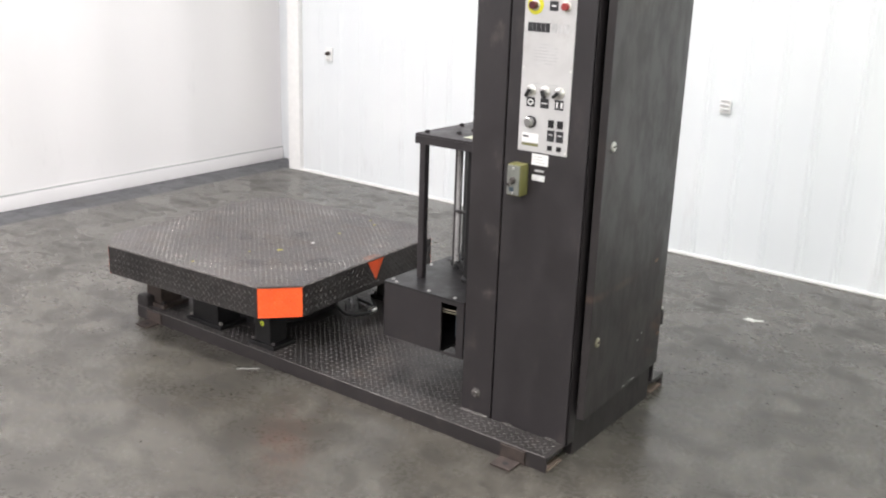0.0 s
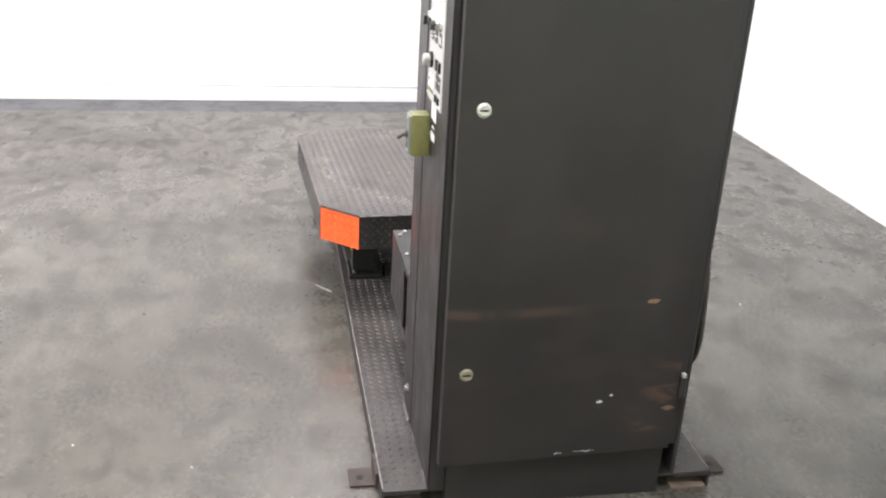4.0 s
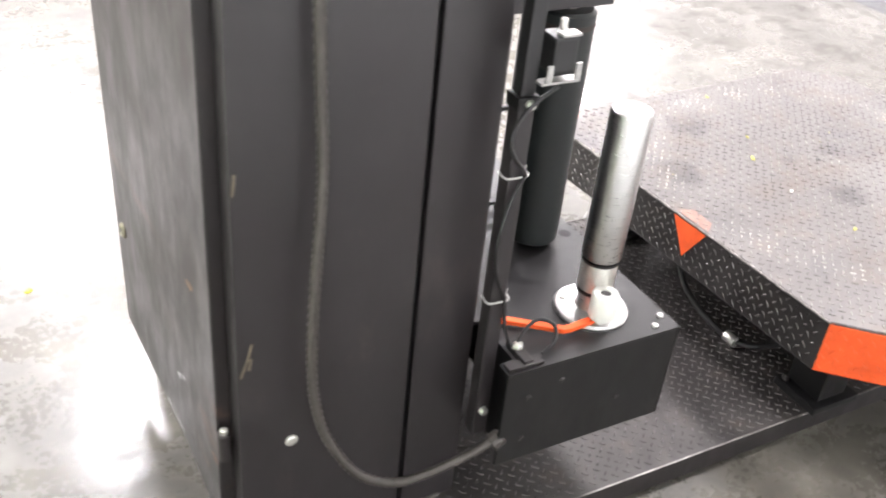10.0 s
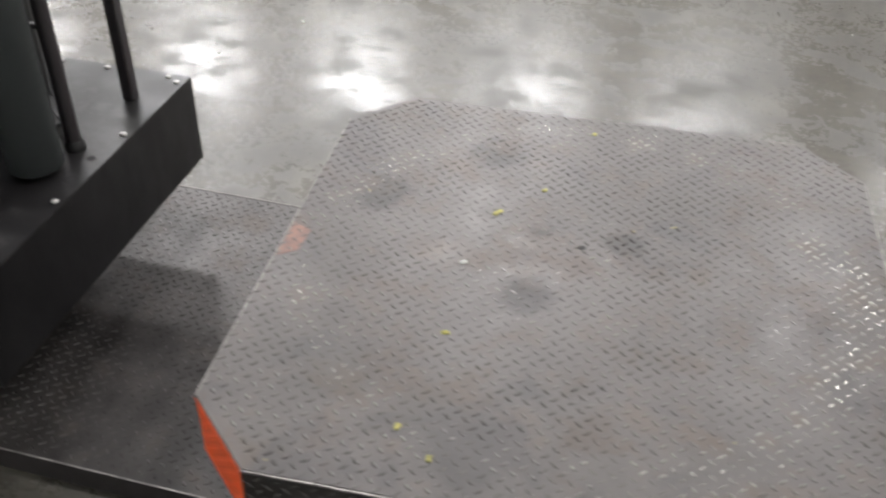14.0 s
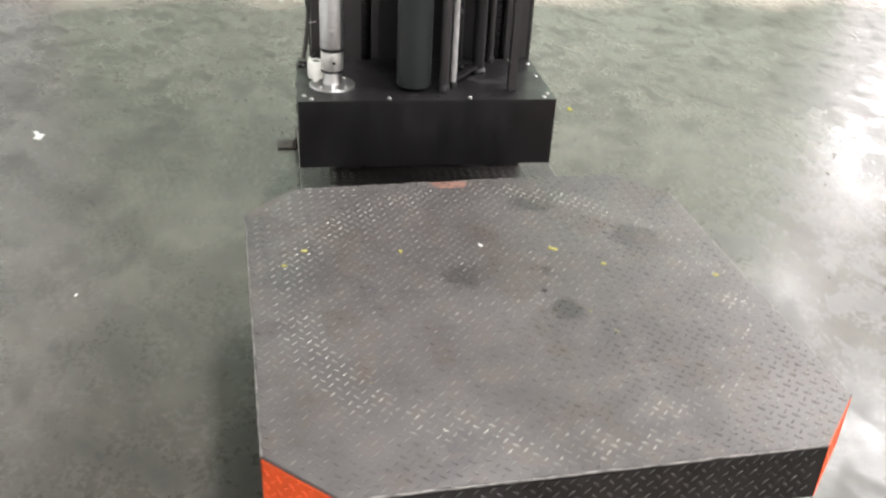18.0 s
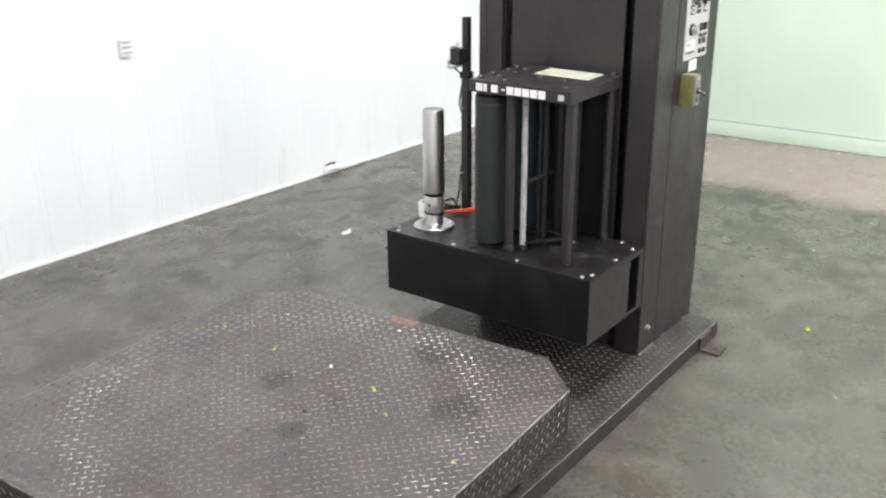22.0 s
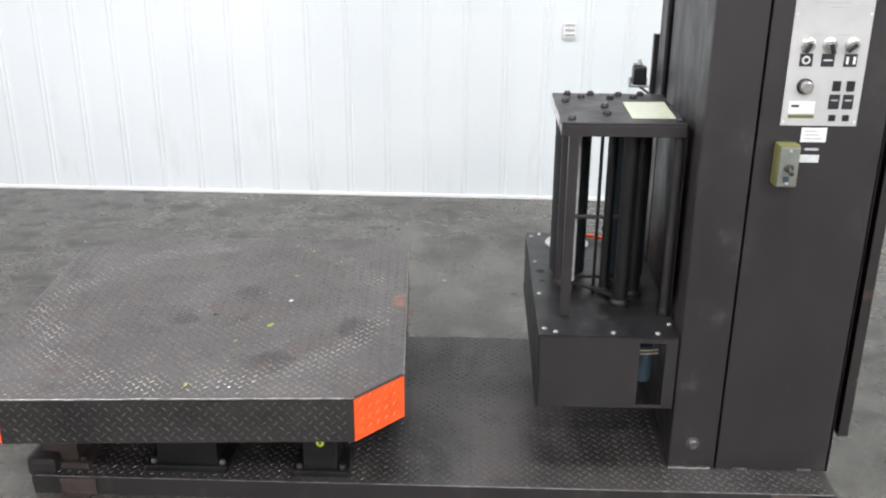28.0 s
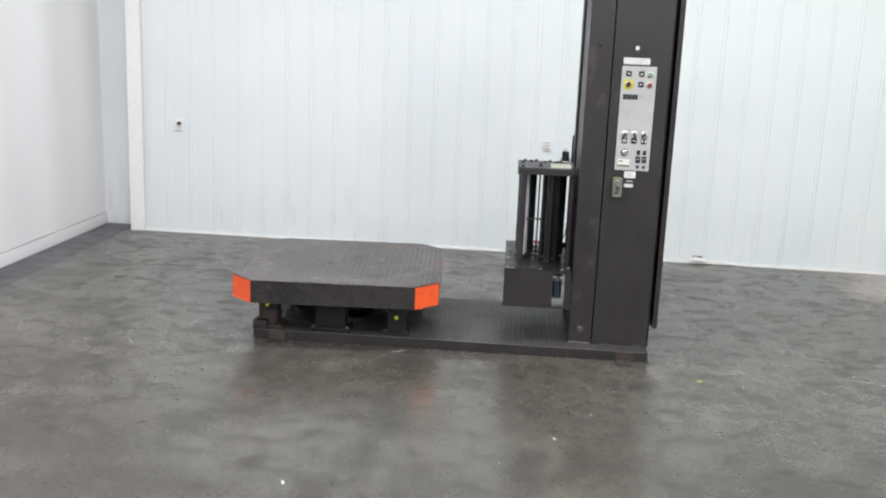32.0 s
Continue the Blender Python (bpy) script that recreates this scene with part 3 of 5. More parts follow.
spots = []
for x, y, deg in tread_grid(BX0 + 0.02, BX1 - 0.02, BY0 + 0.014, BY1 - 0.014):
    if MX0 - 0.002 < x and MY0 < y < MY1 + 0.014:
        continue
    if (x - TABLE[0]) ** 2 + (y - TABLE[1]) ** 2 < 0.33 ** 2:
        continue
    spots.append(((x, y, BT), deg))
tread_part("tread_pattern", treads(spots, (1, 0, 0), (0, 1, 0), (0, 0, 1)), BARS_BASE, base)

# what carries the turntable
bm = B()
turn(bm, (TABLE[0], TABLE[1], 0), [(0.30, BT), (0.30, 0.10), (0.17, 0.11), (0.17, 0.235), (0.24, 0.245)], 40)
part("turntable_hub", bm, BOX_STEEL, wrapper, "black hub under the turntable", True)
for x0, x1, y0, y1, z1 in ((-2.905, -2.735, 2.735, 2.86, 0.235), (-2.490, -2.394, 2.725, 2.82, 0.240), (-3.235, -3.13, 2.735, 2.85, 0.240),
                           (-2.475, -2.385, 3.50, 3.60, 0.240), (-3.235, -3.13, 3.50, 3.60, 0.240)):
    bm = B()
    box(bm, (x0, y0, BT + 0.018), (x1, y1, z1), 0.006)
    box(bm, (x0 - 0.03, y0 - 0.012, BT), (x1 + 0.03, y1 + 0.02, BT + 0.02), 0.005)
    housing = part("roller_housing", bm, RUST if x0 < -3 else BOX_STEEL, wrapper, "rusty roller housing bolted to the deck" if x0 < -3 else "black roller housing bolted to the deck")
    bm = B()
    studs(bm, [(x0 - 0.012, y0 + 0.006, BT + 0.02)], (0, 0, 1), 0.010, 0.012, 6)
    part("bolt", bm, BEAD if -3 < x0 < -2.8 else BASE_STEEL, housing)
    bm = B()
    studs(bm, [(x1 + 0.012, y0 + 0.006, BT + 0.02)], (0, 0, 1), 0.010, 0.012, 6)
    part("bolt", bm, BEAD if -3 < x0 < -2.8 else BASE_STEEL, housing)
    bm = B()
    turn(bm, ((x0 + x1) / 2, 0, 0.215), [(0.033, y0 + 0.02), (0.035, y0 + 0.03), (0.035, y0 + 0.07), (0.033, y0 + 0.08)], 18, "y")
    part("roller", bm, RUST, housing, smooth=True)
bm = B()
turn(bm, (-2.440, 0, 0.160), [(0.011, 2.726), (0.011, 2.7225)], 18, "y")
dot = part("inspection_sticker", bm, LIME_SPOT, wrapper, "round lime-yellow sticker")
bm = B()
turn(bm, (-2.440, 0, 0.160), [(0.004, 2.7222), (0.004, 2.7207)], 10, "y")
part("mark", bm, INK, dot)
bm = B()
turn(bm, (-3.185, 0, 0.190), [(0.012, 2.737), (0.012, 2.7325)], 18, "y")
part("inspection_sticker", bm, LIME_SPOT, wrapper, "round lime-yellow sticker")
# feet at the far end of the rails: a near-black patch paints the shade of the hollow end, with a paint mark below
for y in (2.745, 3.545):
    bm = B()
    box(bm, (-3.262, y - 0.05, 0.048), (-3.180, y + 0.045, 0.105), 0.016)
    box(bm, (-3.258, y - 0.045, 0.004), (-3.190, y + 0.135, 0.047), 0.008)
    foot = part("end_foot", bm, BASE_STEEL, wrapper, "dark scuffed hollow foot at the end of the rail")
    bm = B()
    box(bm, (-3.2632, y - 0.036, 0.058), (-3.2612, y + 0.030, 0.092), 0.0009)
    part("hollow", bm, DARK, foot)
    bm = B()
    box(bm, (-3.2595, y + 0.030, 0.018), (-3.2575, y + 0.125, 0.040), 0.0009)
    part("paint_mark", bm, SMEAR, foot, "smeared yellow paint mark")
bm = B()
hose(bm, [(-2.36, 3.08, 0.17), (-2.35, 3.14, 0.11), (-2.345, 3.24, 0.08), (-2.352, 3.33, 0.072), (-2.40, 3.38, 0.070), (-2.50, 3.40, 0.070)], 0.008, 8)
part("hub_cable", bm, BLACK, wrapper, "black cable under the turntable", True)
bm = B()
turn(bm, (-2.354, 0, 0.071), [(0.014, 3.312), (0.015, 3.316), (0.015, 3.346), (0.013, 3.350)], 12, "y")
part("cable_gland", bm, ZINC, wrapper, "dull zinc cable gland", True)

# turntable
HALF, CUT, TT, TB = 0.580, 0.126, 0.380, 0.249
TURN = Matrix.Translation((TABLE[0], TABLE[1], 0)) @ Matrix.Rotation(radians(3.2), 4, "Z")
h, c = HALF, HALF - CUT
OUT = [(h, -c), (h, c), (c, h), (-c, h), (-h, c), (-h, -c), (-c, -h), (c, -h)]
bm = B()
prism(bm, OUT, TT - 0.007, TT, TURN)
edge = [e for e in bm.edges if all(v.co.z > TT - 0.001 for v in e.verts)]
bmesh.ops.bevel(bm, geom=edge, offset=0.002, segments=2, affect="EDGES")
table = part("turntable", bm, TREAD_TABLE, wrapper, "worn brown-grey tread-plate turntable with orange cut corners")
for k in range(8):
    a, b = Vector((*OUT[k], 0)), Vector((*OUT[(k + 1) % 8], 0))
    d = (b - a).normalized()
    out = Vector((d.y, -d.x, 0))
    w = (b - a).length
    m = TURN @ Matrix((( d.x, out.x, 0, a.x), (d.y, out.y, 0, a.y), (0, 0, 1, 0), (0, 0, 0, 1)))
    bm = B()
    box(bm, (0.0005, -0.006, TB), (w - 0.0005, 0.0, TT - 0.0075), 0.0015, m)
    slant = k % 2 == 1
    part("corner_skirt" if slant else "side_skirt", bm, ORANGE if slant else TREAD_SKIRT, table, "orange-painted tread-plate corner" if slant else "tread-plate skirt darkened for shade")
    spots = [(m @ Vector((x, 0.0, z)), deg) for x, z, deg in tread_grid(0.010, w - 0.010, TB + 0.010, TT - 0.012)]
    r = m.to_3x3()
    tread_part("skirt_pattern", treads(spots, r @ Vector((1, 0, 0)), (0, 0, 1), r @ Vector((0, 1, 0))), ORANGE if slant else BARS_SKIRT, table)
spots = []
for x, y, deg in tread_grid(-HALF + 0.012, HALF - 0.008, -HALF + 0.012, HALF - 0.008):
    if abs(x) + abs(y) < h + c - 0.012:
        spots.append((TURN @ Vector((x, y, TT)), deg))
r = TURN.to_3x3()
tread_part("deck_pattern", treads(spots, r @ Vector((1, 0, 0)), r @ Vector((0, 1, 0)), (0, 0, 1)), BARS_TABLE, table)
# the rim of the deck is rubbed bright over the darkened skirts
rng = random.Random(31)
for k in (0, 2, 4, 6):
    a, b = Vector((*OUT[k], 0)), Vector((*OUT[(k + 1) % 8], 0))
    d = (b - a).normalized()
    out = Vector((d.y, -d.x, 0))
    bm = B()
    pts = [TURN @ (a + (b - a) * (i / 40) + out * (0.0004 + rng.uniform(-0.0008, 0.0006)) + Vector((0, 0, TT - 0.0028 + rng.uniform(-0.0008, 0.0006)))) for i in range(41)]
    hose(bm, pts, 0.0026, 1, 6)
    part("worn_edge", bm, WORN_RIM, table, "rubbed bright rim of the deck", True)
# painted arrow that marks the home position
bm = B()
tri = [(0.0, -0.055, TT - 0.009), (0.0, 0.055, TT - 0.009), (0.0, 0.0, TT - 0.100)]
lo = [bm.verts.new(TURN @ Vector((h + 0.0006, y + 0.025, z))) for _, y, z in tri]
hi = [bm.verts.new(TURN @ Vector((h + 0.0021, y + 0.025, z))) for _, y, z in tri]
for k in range(3):
    bm.faces.new((lo[k], lo[(k + 1) % 3], hi[(k + 1) % 3], hi[k]))
bm.faces.new(lo)
bm.faces.new(hi)
part("home_arrow", bm, ORANGE, table, "orange painted triangle on the skirt")
bm = B()
prism(bm, [(h - 0.045, -0.012), (h - 0.004, -0.030), (h - 0.004, 0.080), (h - 0.040, 0.055)], TT + 0.0002, TT + 0.0009, TURN)
part("home_mark", bm, WORN_ORANGE, table, "worn orange paint on the edge of the deck")
bm = B()
turn(bm, (-2.805, 3.072, 0), [(0.007, TT - 0.001), (0.007, TT + 0.0006)], 14)
part("drain_hole", bm, DARK, table)

# tower: the column that carries the film carriage
JOINT = -1.331
bm = B()
box(bm, (MX0, MY0, BT), (JOINT - 0.003, MY0 + 0.012, MTOP), 0.004)
column = part("tower_column", bm, COLUMN, wrapper, "charcoal folded-steel tower column with two slots")
for name, a, b, r in (("front_lip", (MX0, MY0 + 0.0125, BT), (MX0 + 0.010, MY0 + 0.092, MTOP), 0.003), ("slot_side", (MX0 + 0.02, MY0 + 0.085, BT), (JOINT - 0.021, MY0 + 0.095, MTOP), 0.002),
                      ("back_flange", (MX0, MY1 - 0.034, BT), (JOINT - 0.013, MY1, MTOP), 0.005), ("back_lip", (MX0, MY1 - 0.095, BT), (MX0 + 0.010, MY1 - 0.0345, MTOP), 0.003),
                      ("slot_side", (MX0 + 0.02, MY1 - 0.097, BT), (JOINT - 0.021, MY1 - 0.088, MTOP), 0.002)):
    bm = B()
    box(bm, a, b, r)
    part(name, bm, STEEL, column)
bm = B()
box(bm, (MX0 + 0.012, 2.932, BT), (MX0 + 0.022, 3.355, MTOP), 0.003)
part("centre_plate", bm, STEEL, column)
# near-black sheet that stands in for the shade behind the slots
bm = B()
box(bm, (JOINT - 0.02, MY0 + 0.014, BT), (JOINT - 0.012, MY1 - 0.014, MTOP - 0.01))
part("slot_shade", bm, DARK, column)
bm = B()
box(bm, (MX0 + 0.002, MY0 + 0.004, MTOP), (MX1, MY1 + 0.006, MTOP + 0.008), 0.002)
part("top_cap", bm, STEEL, column)
# lifting chains in the slots
for y in (2.912, 3.378):
    verts, faces = [], []
    for k in range(88):
        z = 0.10 + k * 0.0245
        for dx, dy, hh in ((0.0, 0.0075, 0.0165), (0.003, 0.004, 0.009)):
            bmk = len(verts)
            zz = z + (0.012 if dx else 0)
            for sx in (-1, 1):
                for sy in (-1, 1):
                    for sz in (-1, 1):
                        verts.append(((MX0 + 0.045 + sx * 0.006 + dx) * U, (y + sy * dy) * U, (zz + sz * hh * 0.5) * U))
            for f in ((0, 1, 3, 2), (4, 6, 7, 5), (0, 4, 5, 1), (2, 3, 7, 6), (0, 2, 6, 4), (1, 5, 7, 3)):
                faces.append([bmk + i for i in f])
    mesh = bpy.data.meshes.new("lift_chain")
    mesh.from_pydata(verts, [], faces)
    mesh.materials.append(BOX_STEEL)
    ob = new("lift_chain", mesh)
    ob.parent = column
    tagged(ob, "black roller chain in the slot", kind="stuff")
bm = B()
turn(bm, (-1.400, 0, 0.137), [(0.020, MY0 + 0.001), (0.019, MY0 - 0.002), (0.014, MY0 - 0.0021), (0.0135, MY0 - 0.007), (0.010, MY0 - 0.011)], 20, "y")
part("axle_bolt", bm, BEAD, column, smooth=True)
bm = B()
turn(bm, (-1.400, 0, 1.72), [(0.012, MY0 + 0.001), (0.011, MY0 - 0.004), (0.006, MY0 - 0.006)], 14, "y")
part("axle_bolt", bm, STEEL, column)

# cabinet behind the column, open to its door
bm = B()
box(bm, (JOINT + 0.003, MY0 + 0.001, BT), (MX1, MY0 + 0.010, MTOP), 0.004)
box(bm, (MX1 - 0.012, MY0 + 0.001, BT), (MX1, MY0 + 0.045, MTOP), 0.004)
cabinet = part("tower_cabinet", bm, STEEL, wrapper, "charcoal sheet-steel control cabinet")
bm = B()
box(bm, (JOINT + 0.004, MY1 + 0.001, BT), (-1.020, MY1 + 0.013, MTOP), 0.004)
box(bm, (-1.030, MY1 - 0.06, BT + 0.10), (-1.020, MY1 + 0.0005, MTOP), 0.003)
part("back_panel", bm, STEEL, cabinet)
# near-black sheet that stands in for the shade inside the cabinet
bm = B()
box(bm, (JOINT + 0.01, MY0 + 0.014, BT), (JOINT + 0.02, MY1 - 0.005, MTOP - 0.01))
part("cabinet_shade", bm, DARK, cabinet)
bm = B()
box(bm, (JOINT + 0.022, MY0 + 0.10, 0.45), (JOINT + 0.10, MY1 - 0.10, 1.9), 0.01)
part("control_tray", bm, BOX_STEEL, cabinet)
# weld beads at the foot of the tower
rng = random.Random(7)
for x0, x1, y in ((MX0, -1.345, MY0 - 0.001), (-1.28, -1.24, MY0), (-1.10, -1.06, MY0), (-1.43, -1.345, MY1 + 0.001), (-1.22, -1.17, MY1 + 0.014)):
    bm = B()
    pts = [(x0 + (x1 - x0) * k / 8, y + rng.uniform(-0.002, 0.002), BT + 0.002 + rng.uniform(-0.001, 0.002)) for k in range(9)]
    hose(bm, pts, 0.005, 3, 8, 0.15)
    part("weld_bead", bm, BEAD, cabinet, "rough weld bead", True)
for x, z, r in ((-1.110, 0.347, 0.012), (-1.205, 1.706, 0.011)):
    bm = B()
    y = MY1 + 0.013 if z < 1 else MY0 + 0.001
    s = 1 if z < 1 else -1
    turn(bm, (x, 0, z), [(r, y - s * 0.002), (r, y + s * 0.003), (r * 0.6, y + s * 0.005)], 14, "y")
    part("plug", bm, NYLON if z > 1 else ZINC, cabinet)

# door, standing a little ajar
DZ = 0.162
D = Matrix.Translation((-1.003, 3.453, 0)) @ Matrix.Rotation(radians(2.4), 4, "Z")
bm = B()
box(bm, (0.006, -0.634, DZ), (0.009, 0.0, MTOP - 0.02), 0.0012, D)
door = part("cabinet_door", bm, DOOR_STEEL, wrapper, "scratched charcoal cabinet door standing slightly ajar, rust scuffs near its foot")
for y0, y1, z1 in ((-0.634, -0.630, MTOP - 0.02), (-0.004, 0.0, MTOP - 0.02), (-0.630, -0.004, DZ + 0.004)):
    bm = B()
    box(bm, (-0.018, y0, DZ), (0.0058, y1, z1), 0.0012, D)
    part("door_flange", bm, DOOR_STEEL, door)
for y, z, mat in ((2.875, 1.094, ZINC), (2.877, 0.429, BRASS), (2.874, 1.76, ZINC)):
    local = D.inverted() @ Vector((-0.96, y, z))
    bm = B()
    turn(bm, (0, local.y, z), [(0.017, 0.0088), (0.017, 0.0125), (0.012, 0.0150), (0.011, 0.0135)], 20, "x", D)
    part("quarter_turn_latch", bm, mat, door, "round slotted quarter-turn latch", True)
    bm = B()
    box(bm, (0.0125, local.y - 0.010, z - 0.002), (0.0152, local.y + 0.010, z + 0.002), 0, D)
    part("latch_slot", bm, DARK, door)
for z in (0.315, 1.85):
    bm = B()
    rod(bm, (-1.002, 3.468, 0), 0.011, z, z + 0.062, 14)
    part("hinge", bm, BASE_STEEL, door, smooth=True)
    bm = B()
    rod(bm, (-1.002, 3.468, 0), 0.007, z + 0.060, z + 0.072, 10)
    part("hinge_pin", bm, ZINC, door)


# bare and rusty scrapes on the door, along one height and near its foot
def scrape(y, z, w, hgt, seed, mat):
    rng = random.Random(seed)
    bm = B()
    n = 9
    lows, highs = [], []
    for k in range(n):
        t = k / (n - 1)
        e = math.sin(math.pi * t) * hgt / 2
        lows.append((y + w * (t - 0.5), z - e * rng.uniform(0.3, 1.0) + rng.uniform(-0.003, 0.003)))
        highs.append((y + w * (t - 0.5), z + e * rng.uniform(0.3, 1.0) + 0.001 + rng.uniform(-0.003, 0.003)))
    outline = lows + highs[::-1]
    lo = [bm.verts.new(D @ Vector((0.0091, (D.inverted() @ Vector((-0.96, yy, zz))).y, zz))) for yy, zz in outline]
    hi = [bm.verts.new(D @ Vector((0.0096, (D.inverted() @ Vector((-0.96, yy, zz))).y, zz))) for yy, zz in outline]
    m = len(outline)
    for k in range(m):
        bm.faces.new((lo[k], lo[(k + 1) % m], hi[(k + 1) % m], hi[k]))
    for k in range(n - 1):
        bm.faces.new((hi[k], hi[k + 1], hi[m - 2 - k], hi[m - 1 - k]))
    part("scrape", bm, mat, door, "bare scraped patch in the paint")


SCUFF = make_plain("scuffed_paint", (0.13, 0.072, 0.050), 0.5, 0, 0.3, 60, dirt=(0.075, 0.060, 0.055))
OCHRE = make_plain("ochre_scuff", (0.15, 0.090, 0.05), 0.5, 0, 0.25, 60)
BARE = make_plain("bare_spot", (0.55, 0.55, 0.54), 0.45, 0, 0.1, 60)
for y, z, w, hh, seed, mat in ((3.349, 0.605, 0.036, 0.015, 3, OCHRE), (3.435, 0.288, 0.040, 0.020, 6, SCUFF), (3.238, 0.322, 0.018, 0.006, 8, BARE),
                               (3.268, 0.340, 0.010, 0.004, 9, BARE), (3.21, 0.175, 0.055, 0.003, 11, BARE), (3.14, 0.173, 0.020, 0.003, 12, BARE)):
    scrape(y, z, w, hh, seed, mat)

# control panel
PX0, PX1, PZ0, PZ1 = -1.277, -1.093, 1.053, 1.612
PY = MY0 + 0.001
bm = B()
box(bm, (PX0, PY - 0.004, PZ0), (PX1, PY, PZ1), 0.0015)
panel = part("control_panel", bm, PANEL_WHITE, wrapper, "white control panel with chrome switches and black symbols")


def at(u, v):
    return PX0 + u * (PX1 - PX0), PZ1 - v * (PZ1 - PZ0)


def flat(name, u, v, w, hh, mat, label="", deep=0.0012):
    x, z = at(u, v)
    bm = B()
    box(bm, (x - w / 2, PY - 0.004 - deep, z - hh / 2), (x + w / 2, PY - 0.0035, z + hh / 2))
    return part(name, bm, mat, panel, label)


def button(name, u, v, r, mat, label, depth=0.018, rim=ZINC):
    x, z = at(u, v)
    bm = B()
    turn(bm, (x, 0, z), [(r * 1.3, PY - 0.003), (r * 1.3, PY - 0.009), (r * 1.1, PY - 0.011)], 20, "y")
    part("bezel", bm, rim, panel, smooth=True)
    bm = B()
    turn(bm, (x, 0, z), [(r, PY - 0.010), (r, PY - 0.004 - depth), (r * 0.8, PY - 0.007 - depth)], 20, "y")
    return part(name, bm, mat, panel, label, True)


for u, v in ((0.20, 0.072), (0.57, 0.072), (0.57, 0.172)):
    flat("symbol", u, v, 0.030, 0.030, INK, "black square symbol")
    flat("symbol_mark", u, v, 0.014, 0.005, LABEL_WHITE, deep=0.002)
button("start_button", 0.82, 0.075, 0.012, GREEN, "green push button")
button("stop_button", 0.82, 0.172, 0.012, RED, "red push button")
x, z = at(0.21, 0.172)
bm = B()
turn(bm, (x, 0, z), [(0.029, PY - 0.003), (0.029, PY - 0.0055)], 28, "y")
part("stop_ring", bm, YELLOW, panel, "round yellow backing plate")
button("emergency_stop", 0.21, 0.172, 0.013, MAROON, "dark maroon emergency stop", 0.022)
# maker's mark as plain blocks, dark then faded
for k in range(5):
    flat("mark_block", 0.12 + 0.088 * k, 0.292, 0.0148, 0.028, INK, "black block of the maker's mark")
for k in range(3):
    flat("mark_block", 0.60 + 0.12 * k, 0.292, 0.018, 0.028, GREY_INK, "faded block of the maker's mark")
for k, (u, w) in enumerate(((0.45, 0.05), (0.46, 0.085), (0.46, 0.09), (0.45, 0.08), (0.47, 0.088), (0.46, 0.085), (0.47, 0.07))):
    flat("text_line", u, 0.385 + 0.0175 * k, w, 0.003, GREY_INK, "faint printed text line", 0.0006)
for u in (0.03, 0.97):
    for v in (0.018, 0.52, 0.982):
        x, z = at(u, v)
        bm = B()
        studs(bm, [(x, PY - 0.004, z)], (0, -1, 0), 0.0035, 0.0025)
        part("panel_screw", bm, ZINC, panel)
flat("text_line", 0.5, 0.605, 0.11, 0.003, GREY_INK, "faint printed text line", 0.0006)
for k, u in enumerate((0.22, 0.50, 0.79)):
    x, z = at(u, 0.645)
    button("selector_switch", u, 0.645, 0.0135, CHROME, "chrome selector switch", 0.012)
    bm = B()
    m = Matrix.Translation((x, PY - 0.022, z)) @ Matrix.Rotation(radians((28, -18, 50)[k]), 4, "Y")
    box(bm, (-0.0045, -0.006, -0.021), (0.0045, 0.008, 0.005), 0.002, m)
    part("switch_lever", bm, BLACK, panel, "black selector lever")
    flat("symbol", u, 0.712, 0.031, 0.031, INK, "black square symbol")
    if k == 0:
        bm = B()
        xx, zz = at(u, 0.712)
        turn(bm, (xx, 0, zz), [(0.010, PY - 0.0045), (0.010, PY - 0.0062)], 18, "y")
        part("symbol_mark", bm, LABEL_WHITE, panel)
        bm = B()
        turn(bm, (xx, 0, zz), [(0.006, PY - 0.0060), (0.006, PY - 0.0068)], 18, "y")
        part("symbol_mark", bm, INK, panel)
    elif k == 1:
        flat("symbol_mark", u, 0.712, 0.022, 0.003, LABEL_WHITE, deep=0.002)
    else:
        flat("symbol_mark", u - 0.04, 0.712, 0.006, 0.018, LABEL_WHITE, deep=0.002)
        flat("symbol_mark", u + 0.05, 0.712, 0.006, 0.018, LABEL_WHITE, deep=0.002)
button("speed_knob", 0.25, 0.825, 0.015, CHROME, "round chrome speed knob", 0.020, BLACK)
for u in (0.66, 0.84):
    flat("push_key", u, 0.822, 0.018, 0.024, BLACK, "black push key", 0.006)
    flat("symbol", u, 0.892, 0.026, 0.036, INK, "black square symbol")
    flat("symbol_mark", u, 0.885, 0.016, 0.004, GREY_INK, deep=0.002)
    flat("push_key", u, 0.962, 0.015, 0.015, BLACK, "black push key", 0.005)
flat("plate_label", 0.25, 0.918, 0.062, 0.030, LABEL_WHITE, "white label with dark edge")
flat("label_bar", 0.16, 0.912, 0.020, 0.006, INK, deep=0.0016)
flat("label_bar", 0.25, 0.958, 0.062, 0.008, OLIVE, deep=0.0016)

